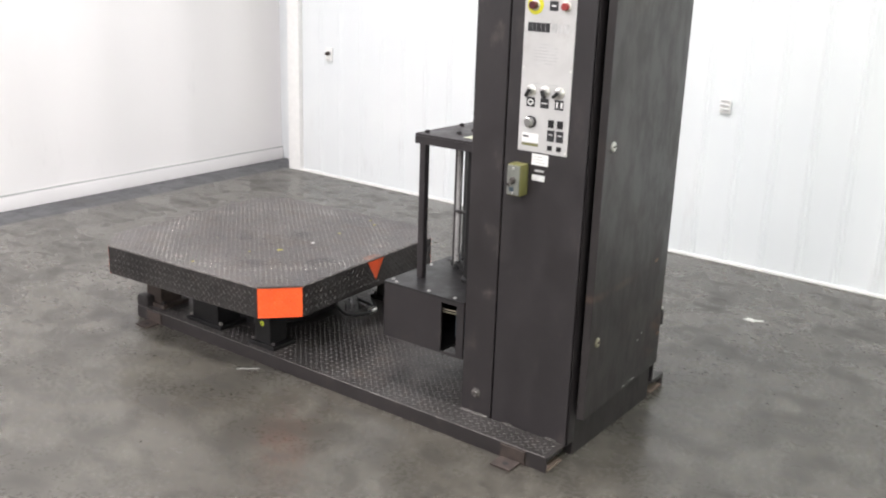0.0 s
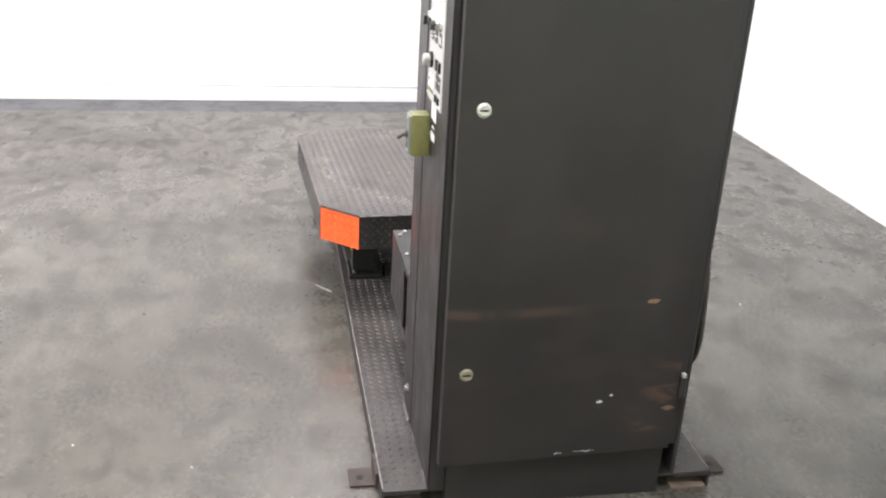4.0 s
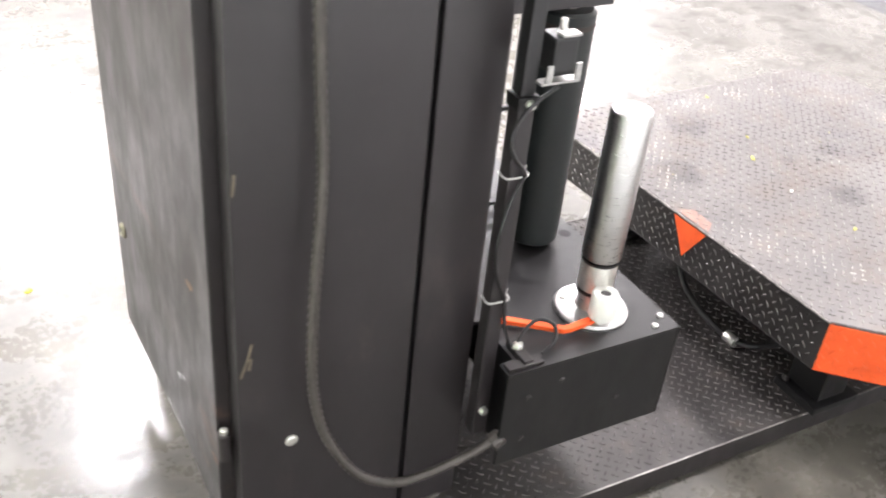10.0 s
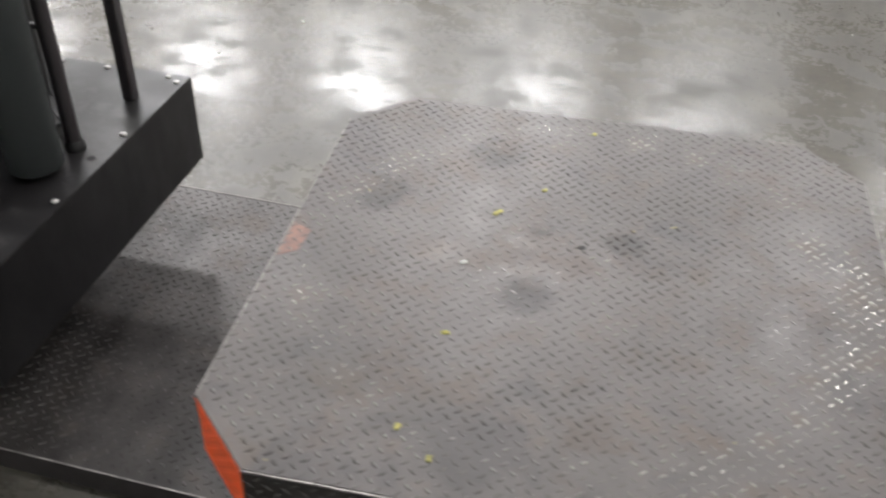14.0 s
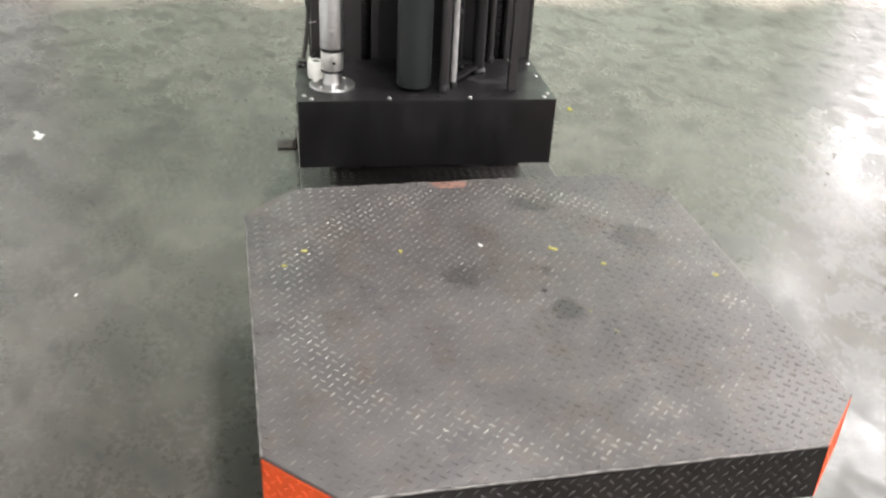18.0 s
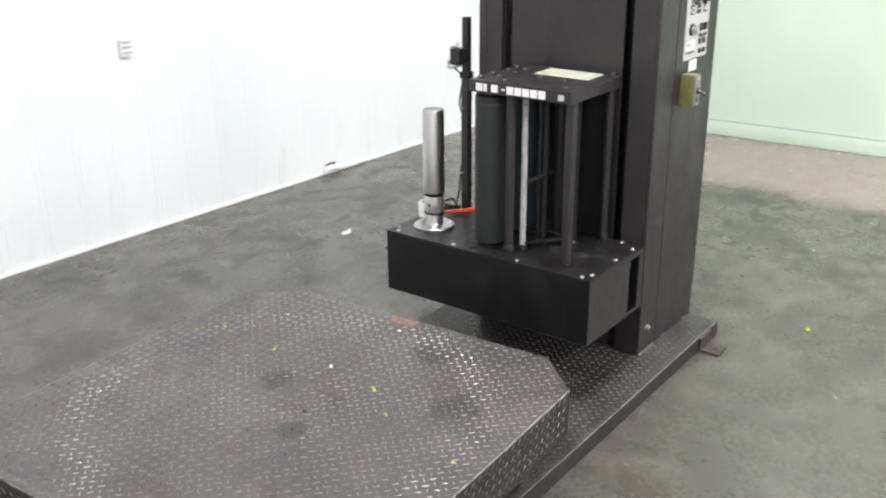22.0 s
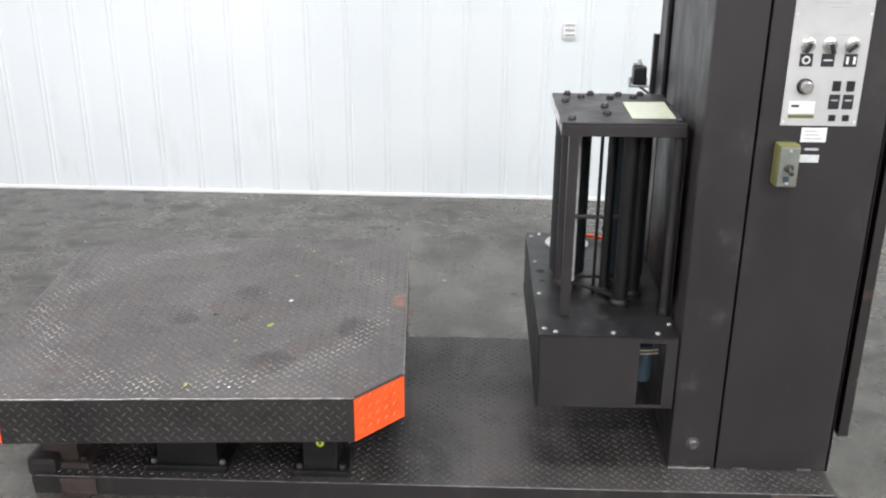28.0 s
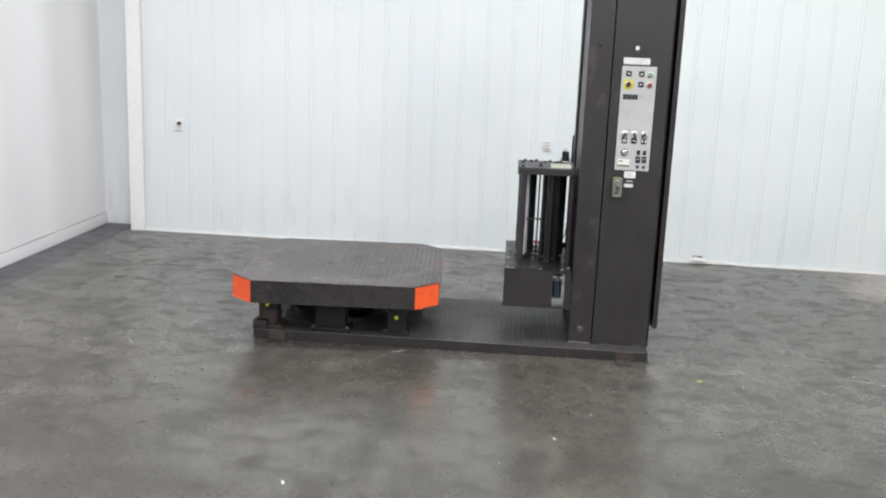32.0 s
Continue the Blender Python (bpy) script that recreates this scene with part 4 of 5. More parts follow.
# labels and plates on the cabinet front
for name, x0, x1, z0, z1, mat, label in (("warning_label", -1.272, -1.132, 1.622, 1.655, LABEL_WHITE, "white label strip above the panel"),
                                         ("rating_label", -1.222, -1.160, 1.011, 1.048, LABEL_WHITE, "white rating label under the panel"),
                                         ("small_plate", -1.208, -1.174, 0.990, 0.996, GREY_INK, "thin grey plate"),
                                         ("blank_plate", -1.218, -1.170, 0.959, 0.979, LIGHT_GREY, "small rounded grey plate")):
    bm = B()
    box(bm, (x0, PY - 0.0016, z0), (x1, PY, z1), 0.0006)
    lab = part(name, bm, mat, wrapper, label)
    if mat is LABEL_WHITE:
        for k in range(3):
            bm = B()
            zz = z0 + (z1 - z0) * (0.25 + 0.25 * k)
            box(bm, (x0 + 0.008, PY - 0.0022, zz - 0.0012), (x1 - 0.010 - 0.006 * k, PY - 0.0012, zz + 0.0012))
            part("text_line", bm, GREY_INK, lab)

# switch box
SX0, SX1, SY = -1.284, -1.232, MY0 - 0.052
SXM = (SX0 + SX1) / 2
bm = B()
box(bm, (SX0, SY + 0.005, 0.907), (SX1, PY, 1.013), 0.006)
switch = part("switch_box", bm, OLIVE, wrapper, "olive green cast switch box", True)
bm = B()
box(bm, (SX0 + 0.003, SY, 0.911), (SX1 - 0.003, SY + 0.0055, 1.009), 0.002)
part("cover_plate", bm, OLIVE_GREY, switch, "grey cover plate")
bm = B()
turn(bm, (SXM, 0, 0.960), [(0.011, SY + 0.001), (0.011, SY - 0.005), (0.008, SY - 0.007)], 12, "y")
part("toggle_nut", bm, CONDUIT, switch)
bm = B()
m = Matrix.Translation((SXM, SY - 0.005, 0.960)) @ Matrix.Rotation(radians(25), 4, "X")
turn(bm, (0, 0, 0), [(0.004, 0.0), (0.005, -0.016), (0.0065, -0.024)], 12, "y", m)
part("toggle_lever", bm, CONDUIT, switch)
bm = B()
box(bm, (SXM - 0.012, SY - 0.0015, 0.923), (SXM + 0.004, SY + 0.0005, 0.937))
part("cover_mark", bm, BLUE_MOTOR, switch)
for z in (0.919, 1.001):
    bm = B()
    studs(bm, [(SXM, SY, z)], (0, -1, 0), 0.004, 0.002)
    part("cover_screw", bm, ZINC, switch)

# film carriage: the box
CX0, CX1, CY0, CY1, CZ0, CZ1 = -1.845, -1.468, 2.804, 3.609, 0.247, 0.467
bm = B()
box(bm, (CX0, CY0, CZ0), (CX0 + 0.006, CY1, CZ1 - 0.007), 0.0015)
carriage = part("film_carriage", bm, BOX_STEEL, wrapper, "black steel film carriage box")
bm = B()
box(bm, (CX0 + 0.0065, CY1 - 0.006, CZ0), (-1.465, CY1, CZ1 - 0.007), 0.0015)
part("end_plate", bm, BOX_STEEL, carriage)
bm = B()
box(bm, (CX0 + 0.0065, CY0 + 0.0065, CZ0 + 0.002), (CX1 - 0.10, CY1 - 0.0065, CZ0 + 0.008))
part("bottom_plate", bm, BOX_STEEL, carriage)
bm = B()
ox0, ox1, oz0, oz1 = -1.570, -1.500, 0.256, 0.446
box(bm, (CX0 + 0.006, CY0, CZ0), (ox0, CY0 + 0.006, CZ1 - 0.007), 0.001)
box(bm, (ox1, CY0, CZ0), (CX1, CY0 + 0.006, CZ1 - 0.007), 0.001)
box(bm, (ox0, CY0, CZ0), (ox1, CY0 + 0.006, oz0), 0.001)
box(bm, (ox0, CY0, oz1), (ox1, CY0 + 0.006, CZ1 - 0.007), 0.001)
part("side_plate", bm, STEEL, carriage, "charcoal side plate with a slot")
bm = B()
prism(bm, [(CX0, CY0), (CX1, CY0), (CX1, 3.452), (-1.494, 3.456), (-1.494, 3.572), (-1.465, 3.576), (-1.465, CY1), (CX0, CY1)], CZ1 - 0.007, CZ1)
part("carriage_top", bm, DUSTY, carriage, "black top plate with bright screws")
bm = B()
box(bm, (-1.502, 3.45, CZ0), (-1.496, CY1 - 0.0065, CZ1 - 0.0075), 0.001)
part("inner_plate", bm, BOX_STEEL, carriage)
bm = B()
rod(bm, (-1.540, 2.90, 0), 0.026, 0.290, 0.400, 18)
part("drive_motor", bm, BLUE_MOTOR, carriage, "blue-grey motor behind the slot", True)
for z in (0.405, 0.415):
    bm = B()
    hose(bm, [(-1.583, 2.825, z), (-1.55, 2.82, z + 0.002), (-1.515, 2.83, z)], 0.0025, 5, 6)
    part("wire", bm, BRASS, carriage)
bm = B()
box(bm, (-1.70, 2.95, 0.205), (-1.56, 3.20, CZ0 + 0.004), 0.02)
part("gearbox", bm, BLACK, carriage)
edge = [(-1.828, y) for y in (2.840, 3.078, 3.330, 3.568)] + [(x, 2.822) for x in (-1.798, -1.642, -1.522)]
edge += [(-1.799, 3.590), (-1.528, 3.586), (-1.482, 2.880)]
for x, y in edge:
    bm = B()
    studs(bm, [(x, y, CZ1)], (0, 0, 1), 0.0075, 0.005)
    part("cap_screw", bm, BRUSHED, carriage, smooth=True)
for x, z in ((CX0 + 0.12, 0.33), (CX0 + 0.26, 0.42), (CX0 + 0.33, 0.30), (CX0 + 0.33, 0.40)):
    bm = B()
    studs(bm, [(x, CY1, z)], (0, 1, 0), 0.006, 0.003)
    part("side_screw", bm, BASE_STEEL, carriage)
bm = B()
turn(bm, (-1.815, 3.256, 0), [(0.008, CZ1), (0.014, CZ1 + 0.0008)], 16)
part("grommet", bm, DARK, carriage)
bm = B()
turn(bm, (-1.814, 3.178, 0), [(0.008, CZ1), (0.009, CZ1 + 0.0008)], 16)
part("grommet", bm, DARK, carriage)

# film carriage: posts, rollers and head plate
QX0, QX1, QY0, QY1, QZ0, QZ1 = -1.800, -1.476, 2.918, 3.290, 0.988, 1.026
bm = B()
box(bm, (QX0, QY0, QZ1 - 0.008), (QX1, QY1, QZ1), 0.002)
head = part("carriage_head", bm, STEEL, wrapper, "charcoal head plate over the film rollers")
for a, b in (((QX0, QY0, QZ0), (QX0 + 0.008, QY1, QZ1 - 0.0083)), ((QX0 + 0.0083, QY0, QZ0), (QX1, QY0 + 0.008, QZ1 - 0.0083)), ((QX0 + 0.0083, QY1 - 0.008, QZ0), (QX1, QY1, QZ1 - 0.0083))):
    bm = B()
    box(bm, a, b, 0.002)
    part("head_lip", bm, STEEL, head)
w = 0.0285
for k in range(9):
    if k == 3:
        a, b, z0, z1 = 0.010, 0.022, 0.4, 0.6
    else:
        a, b, z0, z1 = 0.0, 0.0245 if k != 1 else 0.012, 0.0, 1.0
    y = QY1 - 0.030 - k * w
    bm = B()
    box(bm, (QX0 - 0.0010, y - b, QZ0 + 0.006 + 0.024 * z0), (QX0 + 0.001, y - a, QZ0 + 0.006 + 0.024 * z1))
    part("mark_block", bm, LABEL_WHITE, head, "white block of the lettering on the head plate")
bm = B()
box(bm, (QX0 - 0.0010, QY0 + 0.025, QZ0 + 0.008), (QX0 + 0.001, QY0 + 0.045, QZ0 + 0.026))
part("mark_block", bm, PANEL_WHITE, head)
bm = B()
prism(bm, [(-1.612, 2.965), (-1.496, 2.972), (-1.492, 3.172), (-1.610, 3.166)], QZ1 + 0.0005, QZ1 + 0.0018)
label = part("instruction_label", bm, LABEL_LIME, head, "pale lime instruction label")
for k in range(6):
    bm = B()
    y = 2.985 + 0.03 * k
    box(bm, (-1.600, y, QZ1 + 0.0015), (-1.510 - 0.01 * (k % 3), y + 0.006, QZ1 + 0.0022))
    part("text_line", bm, GREY_INK, label)
for x, y in ((-1.772, 2.955), (-1.772, 3.172), (-1.758, 3.270), (-1.690, 3.270), (-1.722, 3.225), (-1.668, 3.105), (-1.672, 3.018), (-1.640, 3.215), (-1.610, 3.262), (-1.572, 3.222), (-1.545, 3.270), (-1.490, 2.945)):
    bm = B()
    studs(bm, [(x, y, QZ1)], (0, 0, 1), 0.0105, 0.010, 6)
    part("hex_bolt", bm, STEEL, head)

bm = B()
box(bm, (-1.4705, 2.945, CZ1 + 0.001), (-1.4655, 3.330, QZ0 + 0.002), 0.001)
part("carriage_back", bm, BOX_STEEL, wrapper, "black back plate behind the rollers")
bm = B()
box(bm, (-1.779, 2.920, CZ1), (-1.752, 2.947, QZ0 + 0.002), 0.005)
part("corner_post", bm, STEEL, wrapper, "charcoal square post")
for x, y, r, mat, lab in ((-1.762, 3.152, 0.0155, STEEL, "charcoal round post"), (-1.485, 2.950, 0.0135, STEEL, "charcoal round post"), (-1.600, 3.013, 0.021, BOX_STEEL, "black idler roller"),
                          (-1.733, 3.117, 0.0098, TAPED, "chipped white idler roller"), (-1.560, 3.085, 0.024, BOX_STEEL, "black idler roller"), (-1.637, 3.100, 0.014, BOX_STEEL, "black idler roller"), (-1.668, 3.100, 0.005, BOX_STEEL, "thin black post")):
    bm = B()
    rod(bm, (x, y, 0), r, CZ1 + 0.018, QZ0 + 0.002, 18)
    post = part("post" if "post" in lab else "idler_roller", bm, mat, wrapper, lab, True)
    bm = B()
    turn(bm, (x, y, 0), [(r * 1.35, CZ1), (r * 1.35, CZ1 + 0.012), (r * 1.05, CZ1 + 0.020)], 16)
    part("foot_ring", bm, BOX_STEEL, post, smooth=True)
for x, y, r, mat, lab in ((-1.735, 3.244, 0.054, GREEN_BLACK, "dark green rubber stretch roller"), (-1.562, 3.222, 0.057, TEAL, "teal rubber stretch roller")):
    bm = B()
    turn(bm, (x, y, 0), [(r - 0.006, CZ1 + 0.010), (r, CZ1 + 0.016), (r, QZ0 - 0.018), (r - 0.006, QZ0 - 0.012)], 36)
    roller = part("stretch_roller", bm, mat, wrapper, lab, True)
    bm = B()
    turn(bm, (x, y, 0), [(0.020, CZ1), (0.020, CZ1 + 0.012)], 18)
    turn(bm, (x, y, 0), [(0.020, QZ0 - 0.014), (0.020, QZ0 + 0.028)], 18)
    part("shaft", bm, ZINC, roller, smooth=True)
    bm = B()
    turn(bm, (x, y, 0), [(r + 0.0006, QZ0 - 0.045), (r + 0.0010, QZ0 - 0.040), (r + 0.0006, QZ0 - 0.035)], 36)
    part("end_band", bm, RUST, roller, smooth=True)


def flat_bar(points, z0, z1, half, mat, name, parent, label=""):
    """A flat bar bent along a line, on edge."""
    bm = B()
    pts = [Vector((*q, 0)) for q in points]
    left, right = [], []
    for i, q in enumerate(pts):
        d = (pts[min(i + 1, len(pts) - 1)] - pts[max(i - 1, 0)]).normalized()
        s = Vector((-d.y, d.x, 0)) * half
        left.append(((q + s).x, (q + s).y))
        right.append(((q - s).x, (q - s).y))
    n = len(pts)
    for k in range(n - 1):
        prism(bm, [left[k], left[k + 1], right[k + 1], right[k]], z0, z1)
    bmesh.ops.remove_doubles(bm, verts=bm.verts, dist=0.0001)
    return part(name, bm, mat, parent, label)


flat_bar([(-1.733, 3.117), (-1.598, 3.008)], CZ1 + 0.022, CZ1 + 0.030, 0.009, BOX_STEEL, "dancer_link", wrapper, "black dancer link between rollers")
flat_bar([(-1.720, 3.135), (-1.650, 3.140), (-1.612, 3.105), (-1.598, 3.028)], CZ1 + 0.032, CZ1 + 0.040, 0.008, BOX_STEEL, "dancer_link", wrapper)
bm = B()
box(bm, (-1.735, 3.093, 0.700), (-1.56, 3.106, 0.710), 0.003)
part("cross_bar", bm, STEEL, wrapper)

# film mandrel
MXc, MYc = -1.712, 3.499
bm = B()
turn(bm, (MXc, MYc, 0), [(0.072, CZ1), (0.073, CZ1 + 0.006), (0.069, CZ1 + 0.010), (0.032, CZ1 + 0.013), (0.029, CZ1 + 0.020), (0.029, 0.590), (0.034, 0.592), (0.0375, 0.596), (0.0375, 0.881), (0.0350, 0.888), (0.028, 0.889), (0.022, 0.885)], 40)
mandrel = part("film_mandrel", bm, CHROME, wrapper, "bright turned-steel film mandrel on a round flange", True)
for z in (0.516, 0.583):
    bm = B()
    turn(bm, (MXc, MYc, 0), [(0.0305, z), (0.0355, z + 0.001), (0.0355, z + 0.006), (0.0305, z + 0.007)], 30)
    part("band", bm, BLACK, mandrel, "black band", True)
bm = B()
turn(bm, (MXc, MYc, 0), [(0.0335, 0.524), (0.0345, 0.527), (0.0345, 0.578), (0.0335, 0.582)], 30)
part("collar", bm, ZINC, mandrel, smooth=True)
bm = B()
studs(bm, [(MXc - 0.0345, MYc - 0.004, 0.552)], (-1, 0, 0), 0.005, 0.0008)
part("set_screw", bm, DARK, mandrel)
for a in range(4):
    bm = B()
    t = 0.8 + a * math.pi / 2
    studs(bm, [(MXc + 0.055 * math.cos(t), MYc + 0.055 * math.sin(t), CZ1 + 0.011)], (0, 0, 1), 0.006, 0.003)
    part("flange_screw", bm, ZINC, mandrel)
bm = B()
turn(bm, (-1.697, 3.550, 0), [(0.010, CZ1), (0.010, CZ1 + 0.022), (0.0235, CZ1 + 0.024), (0.0255, CZ1 + 0.029), (0.0255, CZ1 + 0.073), (0.023, CZ1 + 0.078), (0.011, CZ1 + 0.078), (0.010, CZ1 + 0.070)], 28)
brake = part("brake_roller", bm, NYLON, wrapper, "white nylon brake roller", True)
bm = B()
turn(bm, (-1.697, 3.550, 0), [(0.0095, CZ1 + 0.0705), (0.0095, CZ1 + 0.0765)], 16)
part("axle_end", bm, BASE_STEEL, brake)
flat_bar([(-1.498, 3.462), (-1.545, 3.496), (-1.600, 3.536), (-1.616, 3.548), (-1.630, 3.549), (-1.685, 3.543)], CZ1 + 0.009, CZ1 + 0.018, 0.0065, ORANGE, "brake_lever", wrapper, "bent orange brake lever")
bm = B()
box(bm, (-1.520, 3.535, CZ1), (-1.500, 3.600, CZ1 + 0.014), 0.003)
box(bm, (-1.540, 3.582, CZ1), (-1.468, 3.604, CZ1 + 0.008), 0.002)
latch = part("cable_clamp", bm, BASE_STEEL, wrapper, "dark steel cable clamp on the carriage corner")
bm = B()
studs(bm, [(-1.510, 3.560, CZ1 + 0.014)], (0, 0, 1), 0.010, 0.010, 6)
part("clamp_nut", bm, ZINC, latch)
bm = B()
hose(bm, [(-1.505, 3.560, CZ1 + 0.016), (-1.530, 3.548, CZ1 + 0.040), (-1.560, 3.545, CZ1 + 0.052), (-1.585, 3.560, CZ1 + 0.040), (-1.575, 3.578, CZ1 + 0.018), (-1.545, 3.588, CZ1 + 0.010)], 0.0038, 6, 8)
part("wire_tail", bm, BLACK, latch, "black wire curled over the carriage corner", True)

# guide pole with its sensor
bm = B()
box(bm, (-1.471, 3.527, 0.285), (-1.442, 3.556, 0.965), 0.004)
pole = part("guide_pole", bm, STEEL, wrapper, "black square guide pole beside the carriage")
bm = B()
box(bm, (-1.469, 3.529, 0.9655), (-1.444, 3.554, 1.165), 0.003)
part("upper_tube", bm, BLACK, pole)
bm = B()
box(bm, (-1.475, 3.523, 0.950), (-1.438, 3.560, 0.972), 0.003)
part("collar", bm, BOX_STEEL, pole)
bm = B()
studs(bm, [(-1.457, 3.560, 0.961)], (0, 1, 0), 0.008, 0.010, 6)
part("bolt", bm, ZINC, pole)
bm = B()
studs(bm, [(-1.457, 3.556, 0.345)], (0, 1, 0), 0.009, 0.010, 6)
part("bolt", bm, ZINC, pole)
bm = B()
box(bm, (-1.526, 3.524, 1.004), (-1.484, 3.566, 1.062), 0.006)
part("photo_sensor", bm, BLACK, pole, "black sensor on zinc brackets")
for z in (0.992, 1.064):
    bm = B()
    box(bm, (-1.534 if z < 1.02 else -1.524, 3.550, z), (-1.466 if z < 1.02 else -1.492, 3.570, z + 0.004), 0.001)
    if z < 1.02:
        for x in (-1.534, -1.484):
            box(bm, (x, 3.5665, z + 0.0045), (x + 0.010, 3.570, z + 0.030), 0.001)
    part("sensor_bracket", bm, BRUSHED, pole, "dull zinc bracket")
bm = B()
rod(bm, (-1.506, 3.546, 0), 0.006, 1.066, 1.084, 10)
part("sensor_stud", bm, ZINC, pole)
# pale cable ties, each pulled to a knot at one corner
for z in (0.838, 0.597):
    bm = B()
    hose(bm, [(-1.436, 3.535, z), (-1.434, 3.558, z), (-1.455, 3.561, z - 0.001), (-1.474, 3.560, z), (-1.477, 3.545, z + 0.003), (-1.482, 3.540, z + 0.006)], 0.0017, 5, 6)
    part("cable_tie", bm, TIE, pole, "pale cable tie")
bm = B()
hose(bm, [(-1.496, 3.571, 0.99), (-1.462, 3.570, 0.968), (-1.428, 3.582, 0.948), (-1.412, 3.592, 0.922), (-1.425, 3.590, 0.890), (-1.455, 3.575, 0.858), (-1.466, 3.562, 0.838),
          (-1.448, 3.563, 0.800), (-1.430, 3.572, 0.750), (-1.427, 3.575, 0.700), (-1.440, 3.570, 0.650), (-1.464, 3.562, 0.600), (-1.474, 3.561, 0.54), (-1.494, 3.560, 0.485)], 0.0034, 7, 8)
part("sensor_cable", bm, BLACK, pole, "thin black cable looped down the pole", True)

# flexible conduit hanging behind the tower
bm = B()
line = [(-1.122, 3.520, 2.20), (-1.130, 3.522, 1.60), (-1.140, 3.524, 1.10), (-1.145, 3.528, 0.93), (-1.143, 3.533, 0.84), (-1.134, 3.540, 0.73), (-1.124, 3.552, 0.58), (-1.128, 3.560, 0.48),
        (-1.148, 3.572, 0.40), (-1.196, 3.588, 0.318), (-1.262, 3.598, 0.278), (-1.335, 3.600, 0.276), (-1.425, 3.600, 0.294), (-1.482, 3.595, 0.314)]
fine, last = [Vector(line[0])], Vector(line[0])
for q in smooth_line(line, 60):
    if (q - last).length > 0.0058:
        fine.append(q)
        last = q
hose(bm, fine, 0.0088, 1, 10, 0.11)
conduit = part("flexible_conduit", bm, CONDUIT, wrapper, "grey corrugated conduit hanging in a loop", True)
bm = B()
m = Matrix.Translation((-1.468, 3.597, 0.303)) @ Vector((-0.8, -0.1, 0.45)).to_track_quat("Z", "Y").to_matrix().to_4x4()
turn(bm, (0, 0, 0), [(0.015, -0.014), (0.017, -0.010), (0.017, 0.008), (0.014, 0.012)], 12, "z", m)
part("conduit_nut", bm, CONDUIT, conduit)
# pale wax crayon strokes on the back panel
for y0, z0, dx, dz in ((-1.024, 0.852, -0.004, 0.034), (-1.026, 0.515, -0.020, 0.065), (-1.040, 0.528, -0.004, 0.022)):
    bm = B()
    hose(bm, [(y0, MY1 + 0.0132, z0), (y0 + dx * 0.6, MY1 + 0.0132, z0 + dz * 0.5), (y0 + dx, MY1 + 0.0132, z0 + dz)], 0.0024, 4, 6)
    part("crayon_stroke", bm, CRAYON, cabinet)

# ---- litter on the floor and deck ----
def scrap(x, y, w, hh, mat, label, seed, z=0.0, name="paper_scrap"):
    """A crumpled flake."""
    rng = random.Random(seed)
    bm = B()
    n = 5
    a0 = rng.uniform(0, 3)
    ca, sa = math.cos(a0), math.sin(a0)
    tops, lows = [], []
    for i in range(n):
        for j in range(n):
            u, v = (i / (n - 1) - 0.5) * w + rng.uniform(-1, 1) * w * 0.10, (j / (n - 1) - 0.5) * hh + rng.uniform(-1, 1) * hh * 0.12
            zz = z + 0.002 + rng.uniform(0, 0.3) * min(w, hh)
            tops.append(bm.verts.new((x + u * ca - v * sa, y + u * sa + v * ca, zz)))
            lows.append(bm.verts.new((x + u * ca - v * sa, y + u * sa + v * ca, z + 0.0005)))
    for i in range(n - 1):
        for j in range(n - 1):
            k = i * n + j
            bm.faces.new((tops[k], tops[k + 1], tops[k + n + 1], tops[k + n]))
            bm.faces.new((lows[k], lows[k + n], lows[k + n + 1], lows[k + 1]))
    rim = [i for i in range(n)] + [i * n + n - 1 for i in range(1, n)] + [(n - 1) * n + j for j in range(n - 2, -1, -1)] + [i * n for i in range(n - 2, 0, -1)]
    for a, b in zip(rim, rim[1:] + rim[:1]):
        bm.faces.new((tops[a], tops[b], lows[b], lows[a]))
    tagged(make(name, bm, mat), label, "litter")


scrap(-0.99, 4.600, 0.085, 0.014, PAPER, "small torn white paper scrap on the concrete", 1)
scrap(-1.005, 4.592, 0.045, 0.024, PAPER, "small torn white paper scrap on the concrete", 2)
scrap(-2.410, 2.610, 0.085, 0.006, FILM, "thin torn strip of white film on the concrete", 3)
scrap(-0.787, 2.419, 0.018, 0.012, YELLOW, "tiny yellow paint chip on the concrete", 4, name="paint_chip")
scrap(-2.652, 0.921, 0.028, 0.010, PAPER, "tiny white paper flake on the concrete", 5)
scrap(-1.583, 1.525, 0.016, 0.009, PAPER, "tiny white paper flake on the concrete", 6)
scrap(-2.150, 4.262, 0.014, 0.007, PAPER, "tiny white paper flake on the concrete", 15)
scrap(-1.258, 2.183, 0.007, 0.004, PAPER, "tiny white paper flake on the concrete", 16)
scrap(-2.622, 3.005, 0.022, 0.009, DULL_YELLOW, "small yellow paint chip on the turntable", 7, TT, name="paint_chip")
for x, y, z, mat, seed in ((-2.592, 3.612, TT, DULL_YELLOW, 9), (-2.657, 3.660, TT, DULL_YELLOW, 10), (-2.700, 2.899, TT, DULL_YELLOW, 11), (-2.771, 2.641, TT, DULL_YELLOW, 12), (-2.593, 3.182, TT, PAPER, 13), (-2.610, 3.382, TT, DULL_YELLOW, 14)):
    scrap(x, y, 0.012, 0.007, mat, "small dull yellow paint chip on the turntable" if mat is DULL_YELLOW else "tiny white flake on the turntable", seed, z, name="paint_chip" if mat is DULL_YELLOW else "flake")
rng = random.Random(21)
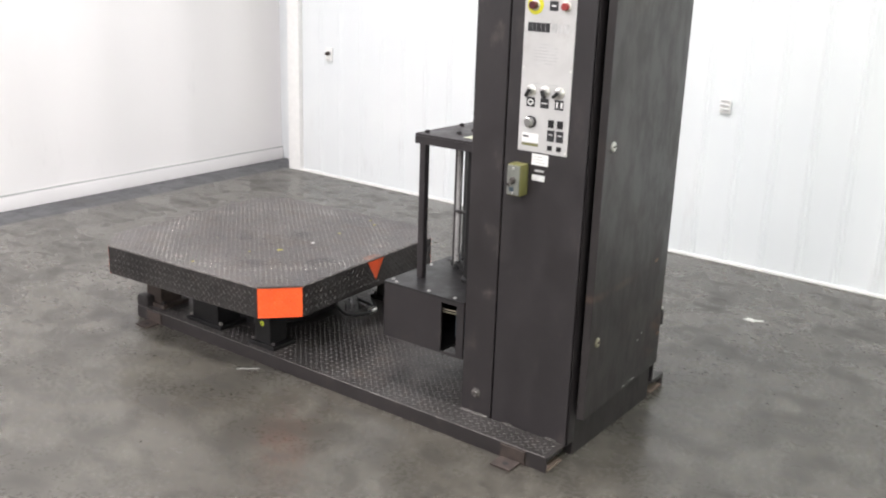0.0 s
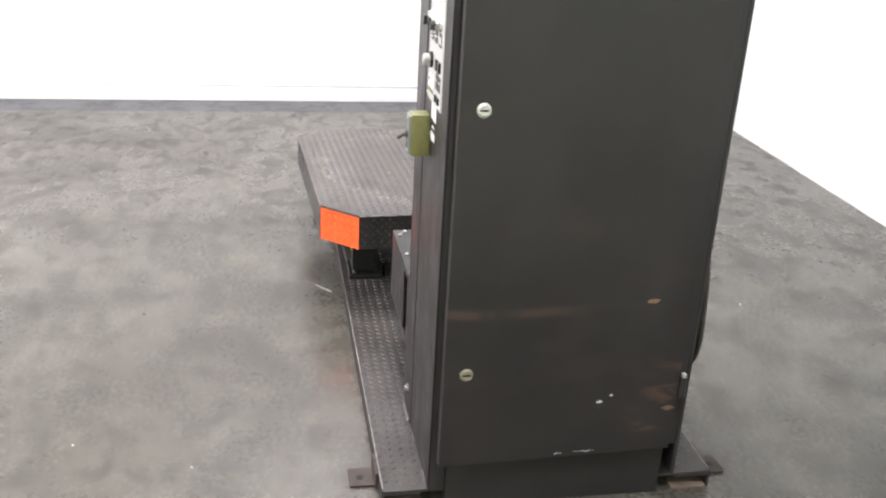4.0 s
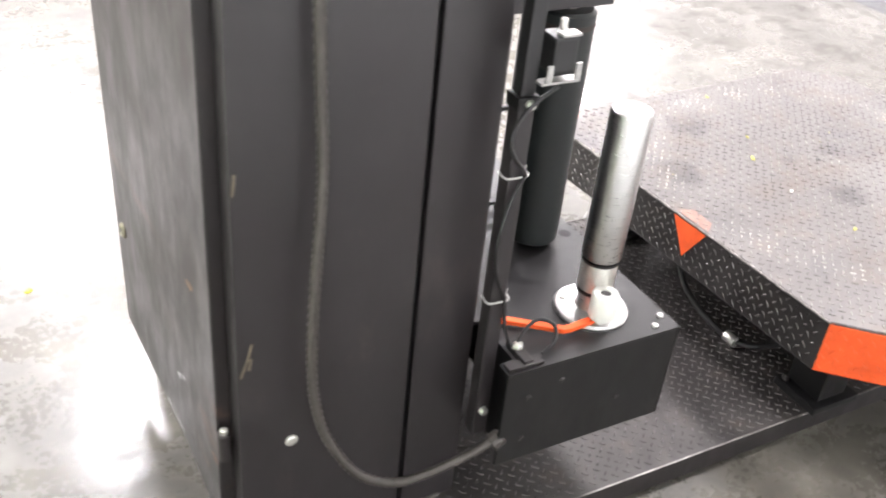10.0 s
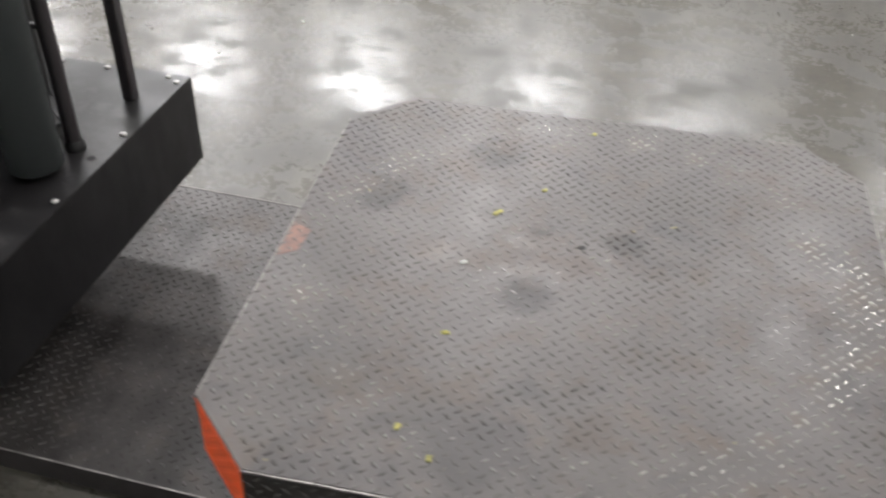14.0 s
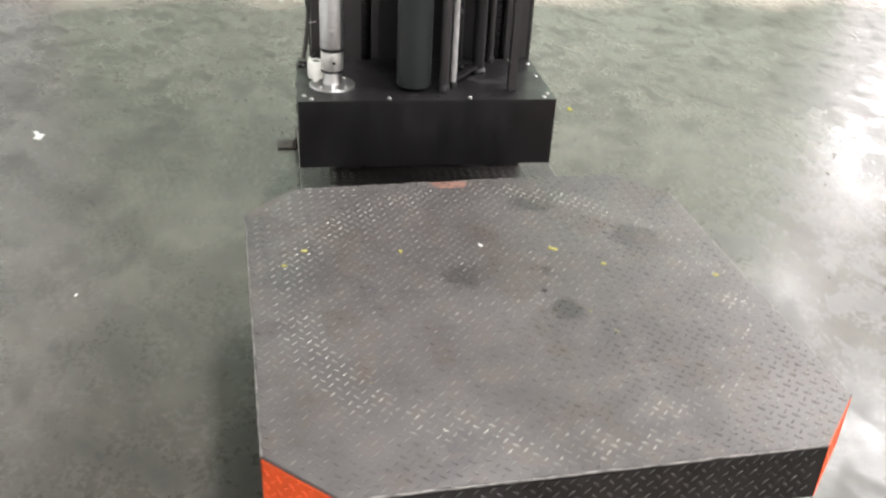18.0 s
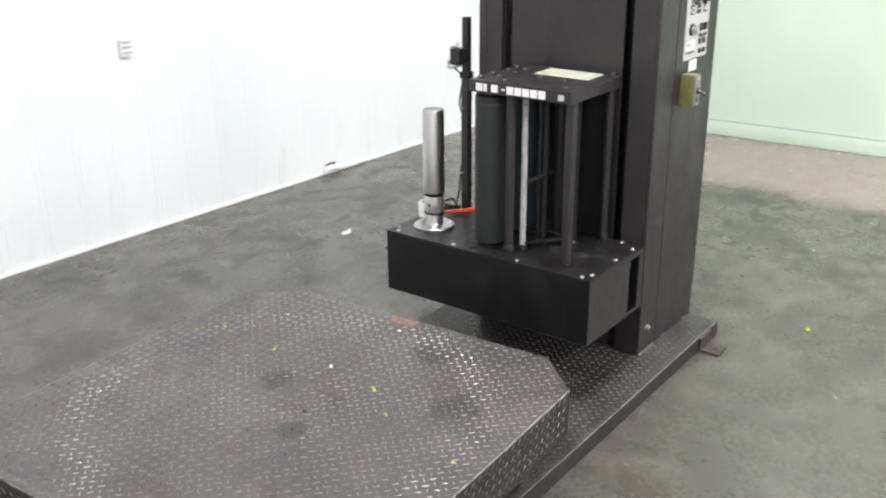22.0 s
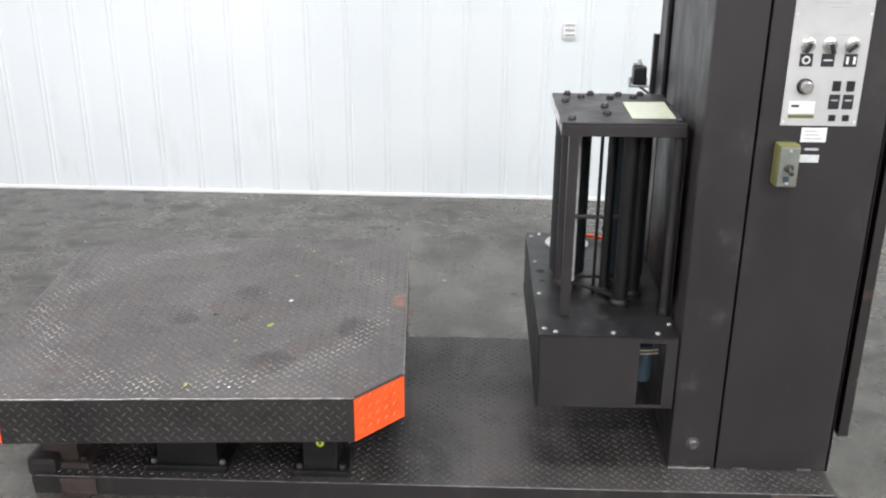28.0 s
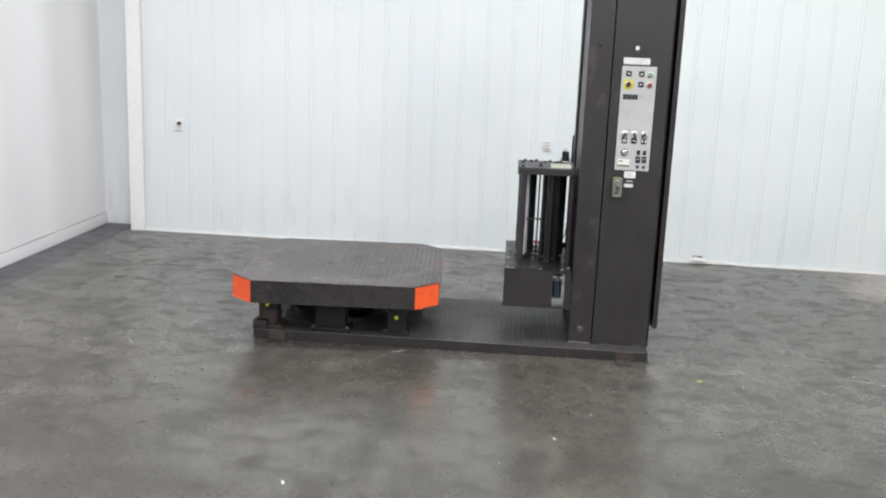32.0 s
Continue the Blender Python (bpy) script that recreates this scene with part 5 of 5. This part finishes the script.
for k in range(26):
    x, y = rng.uniform(-4.6, 1.2), rng.uniform(0.2, 5.0)
    if -3.6 < x < -0.85 and 2.45 < y < 3.8:
        continue
    s = rng.uniform(0.003, 0.006)
    scrap(x, y, s * 1.6, s, PAPER if k % 3 else RUST, "tiny pale flake on the concrete" if k % 3 else "tiny dark crumb of dirt on the concrete", 40 + k, name="flake")

# a strip of the wall's foot that has been bent out, with a dark hole behind it
flap = on_wall(thing("bent_wall_strip", "bent white metal strip peeling off the foot of the wall", "wall strip"))
bm = B()
rng = random.Random(5)
front, rear = [], []
for k in range(14):
    x = -0.335 + 0.385 * k / 13
    out = 0.012 + 0.022 * math.exp(-((x + 0.25) / 0.05) ** 2) + rng.uniform(0, 0.004)
    top = 0.040 + 0.018 * math.exp(-((x + 0.27) / 0.06) ** 2) - 0.02 * max(0, k - 9) / 4 + rng.uniform(-0.003, 0.003)
    y = WALL_Y - 0.012
    front.append((bm.verts.new((x, y - out * 0.3 - 0.004, 0.003)), bm.verts.new((x, y - out, top * 0.6)), bm.verts.new((x, y - out * 0.8, top))))
    rear.append((bm.verts.new((x, y - out * 0.3 - 0.001, 0.003)), bm.verts.new((x, y - out + 0.003, top * 0.6)), bm.verts.new((x, y - out * 0.8 + 0.003, top))))
for k in range(13):
    for s, side in ((1, front), (0, rear)):
        for j in (0, 1):
            bm.faces.new((side[k][j], side[k + 1][j], side[k + 1][j + 1], side[k][j + 1]))
    for j in (0, 2):
        bm.faces.new((front[k][j], front[k + 1][j], rear[k + 1][j], rear[k][j]))
for k in (0, 13):
    for j in (0, 1):
        bm.faces.new((front[k][j], rear[k][j], rear[k][j + 1], front[k][j + 1]))
part("strip", bm, LABEL_WHITE, flap, smooth=True)
bm = B()
box(bm, (-0.305, WALL_Y - 0.0135, 0.040), (-0.225, WALL_Y - 0.0115, 0.064), 0.0009)
part("hole", bm, DARK, flap, "dark hole in the wall sheet")

# ---- ribs of the back wall ----
PITCH = 0.2064


def rib_panel():
    bm = B()
    w, d = PITCH - 0.0006, 0.0034
    prof = [(0, 0.0), (0.150, 0.0), (0.156, -d), (0.164, -d - 0.001), (0.170, -0.001), (0.176, -0.001), (0.182, -d - 0.001), (0.190, -d), (0.196, 0.0), (w, 0.0)]
    front = [[bm.verts.new((x, y, z)) for x, y in prof] for z in (0.016, H - 0.003)]
    back = [[bm.verts.new((x, 0.019, z)) for x in (0, w)] for z in (0.016, H - 0.003)]
    for k in range(len(prof) - 1):
        bm.faces.new((front[0][k], front[0][k + 1], front[1][k + 1], front[1][k]))
    for z in (0, 1):
        bm.faces.new((*front[z], back[z][1], back[z][0]))
    bm.faces.new((front[0][0], front[1][0], back[1][0], back[0][0]))
    bm.faces.new((front[0][-1], front[1][-1], back[1][1], back[0][1]))
    bm.faces.new((back[0][0], back[0][1], back[1][1], back[1][0]))
    return bm


first = make("wall_panel", rib_panel(), WALL)
first.parent = wall
start = -2.094 - 0.16 - PITCH * 13
first.location = (start * U, WALL_Y * U, 0)
for k in range(1, 39):
    ob = first.copy()
    scene.collection.objects.link(ob)
    ob.location = ((start + PITCH * k) * U, WALL_Y * U, 0)
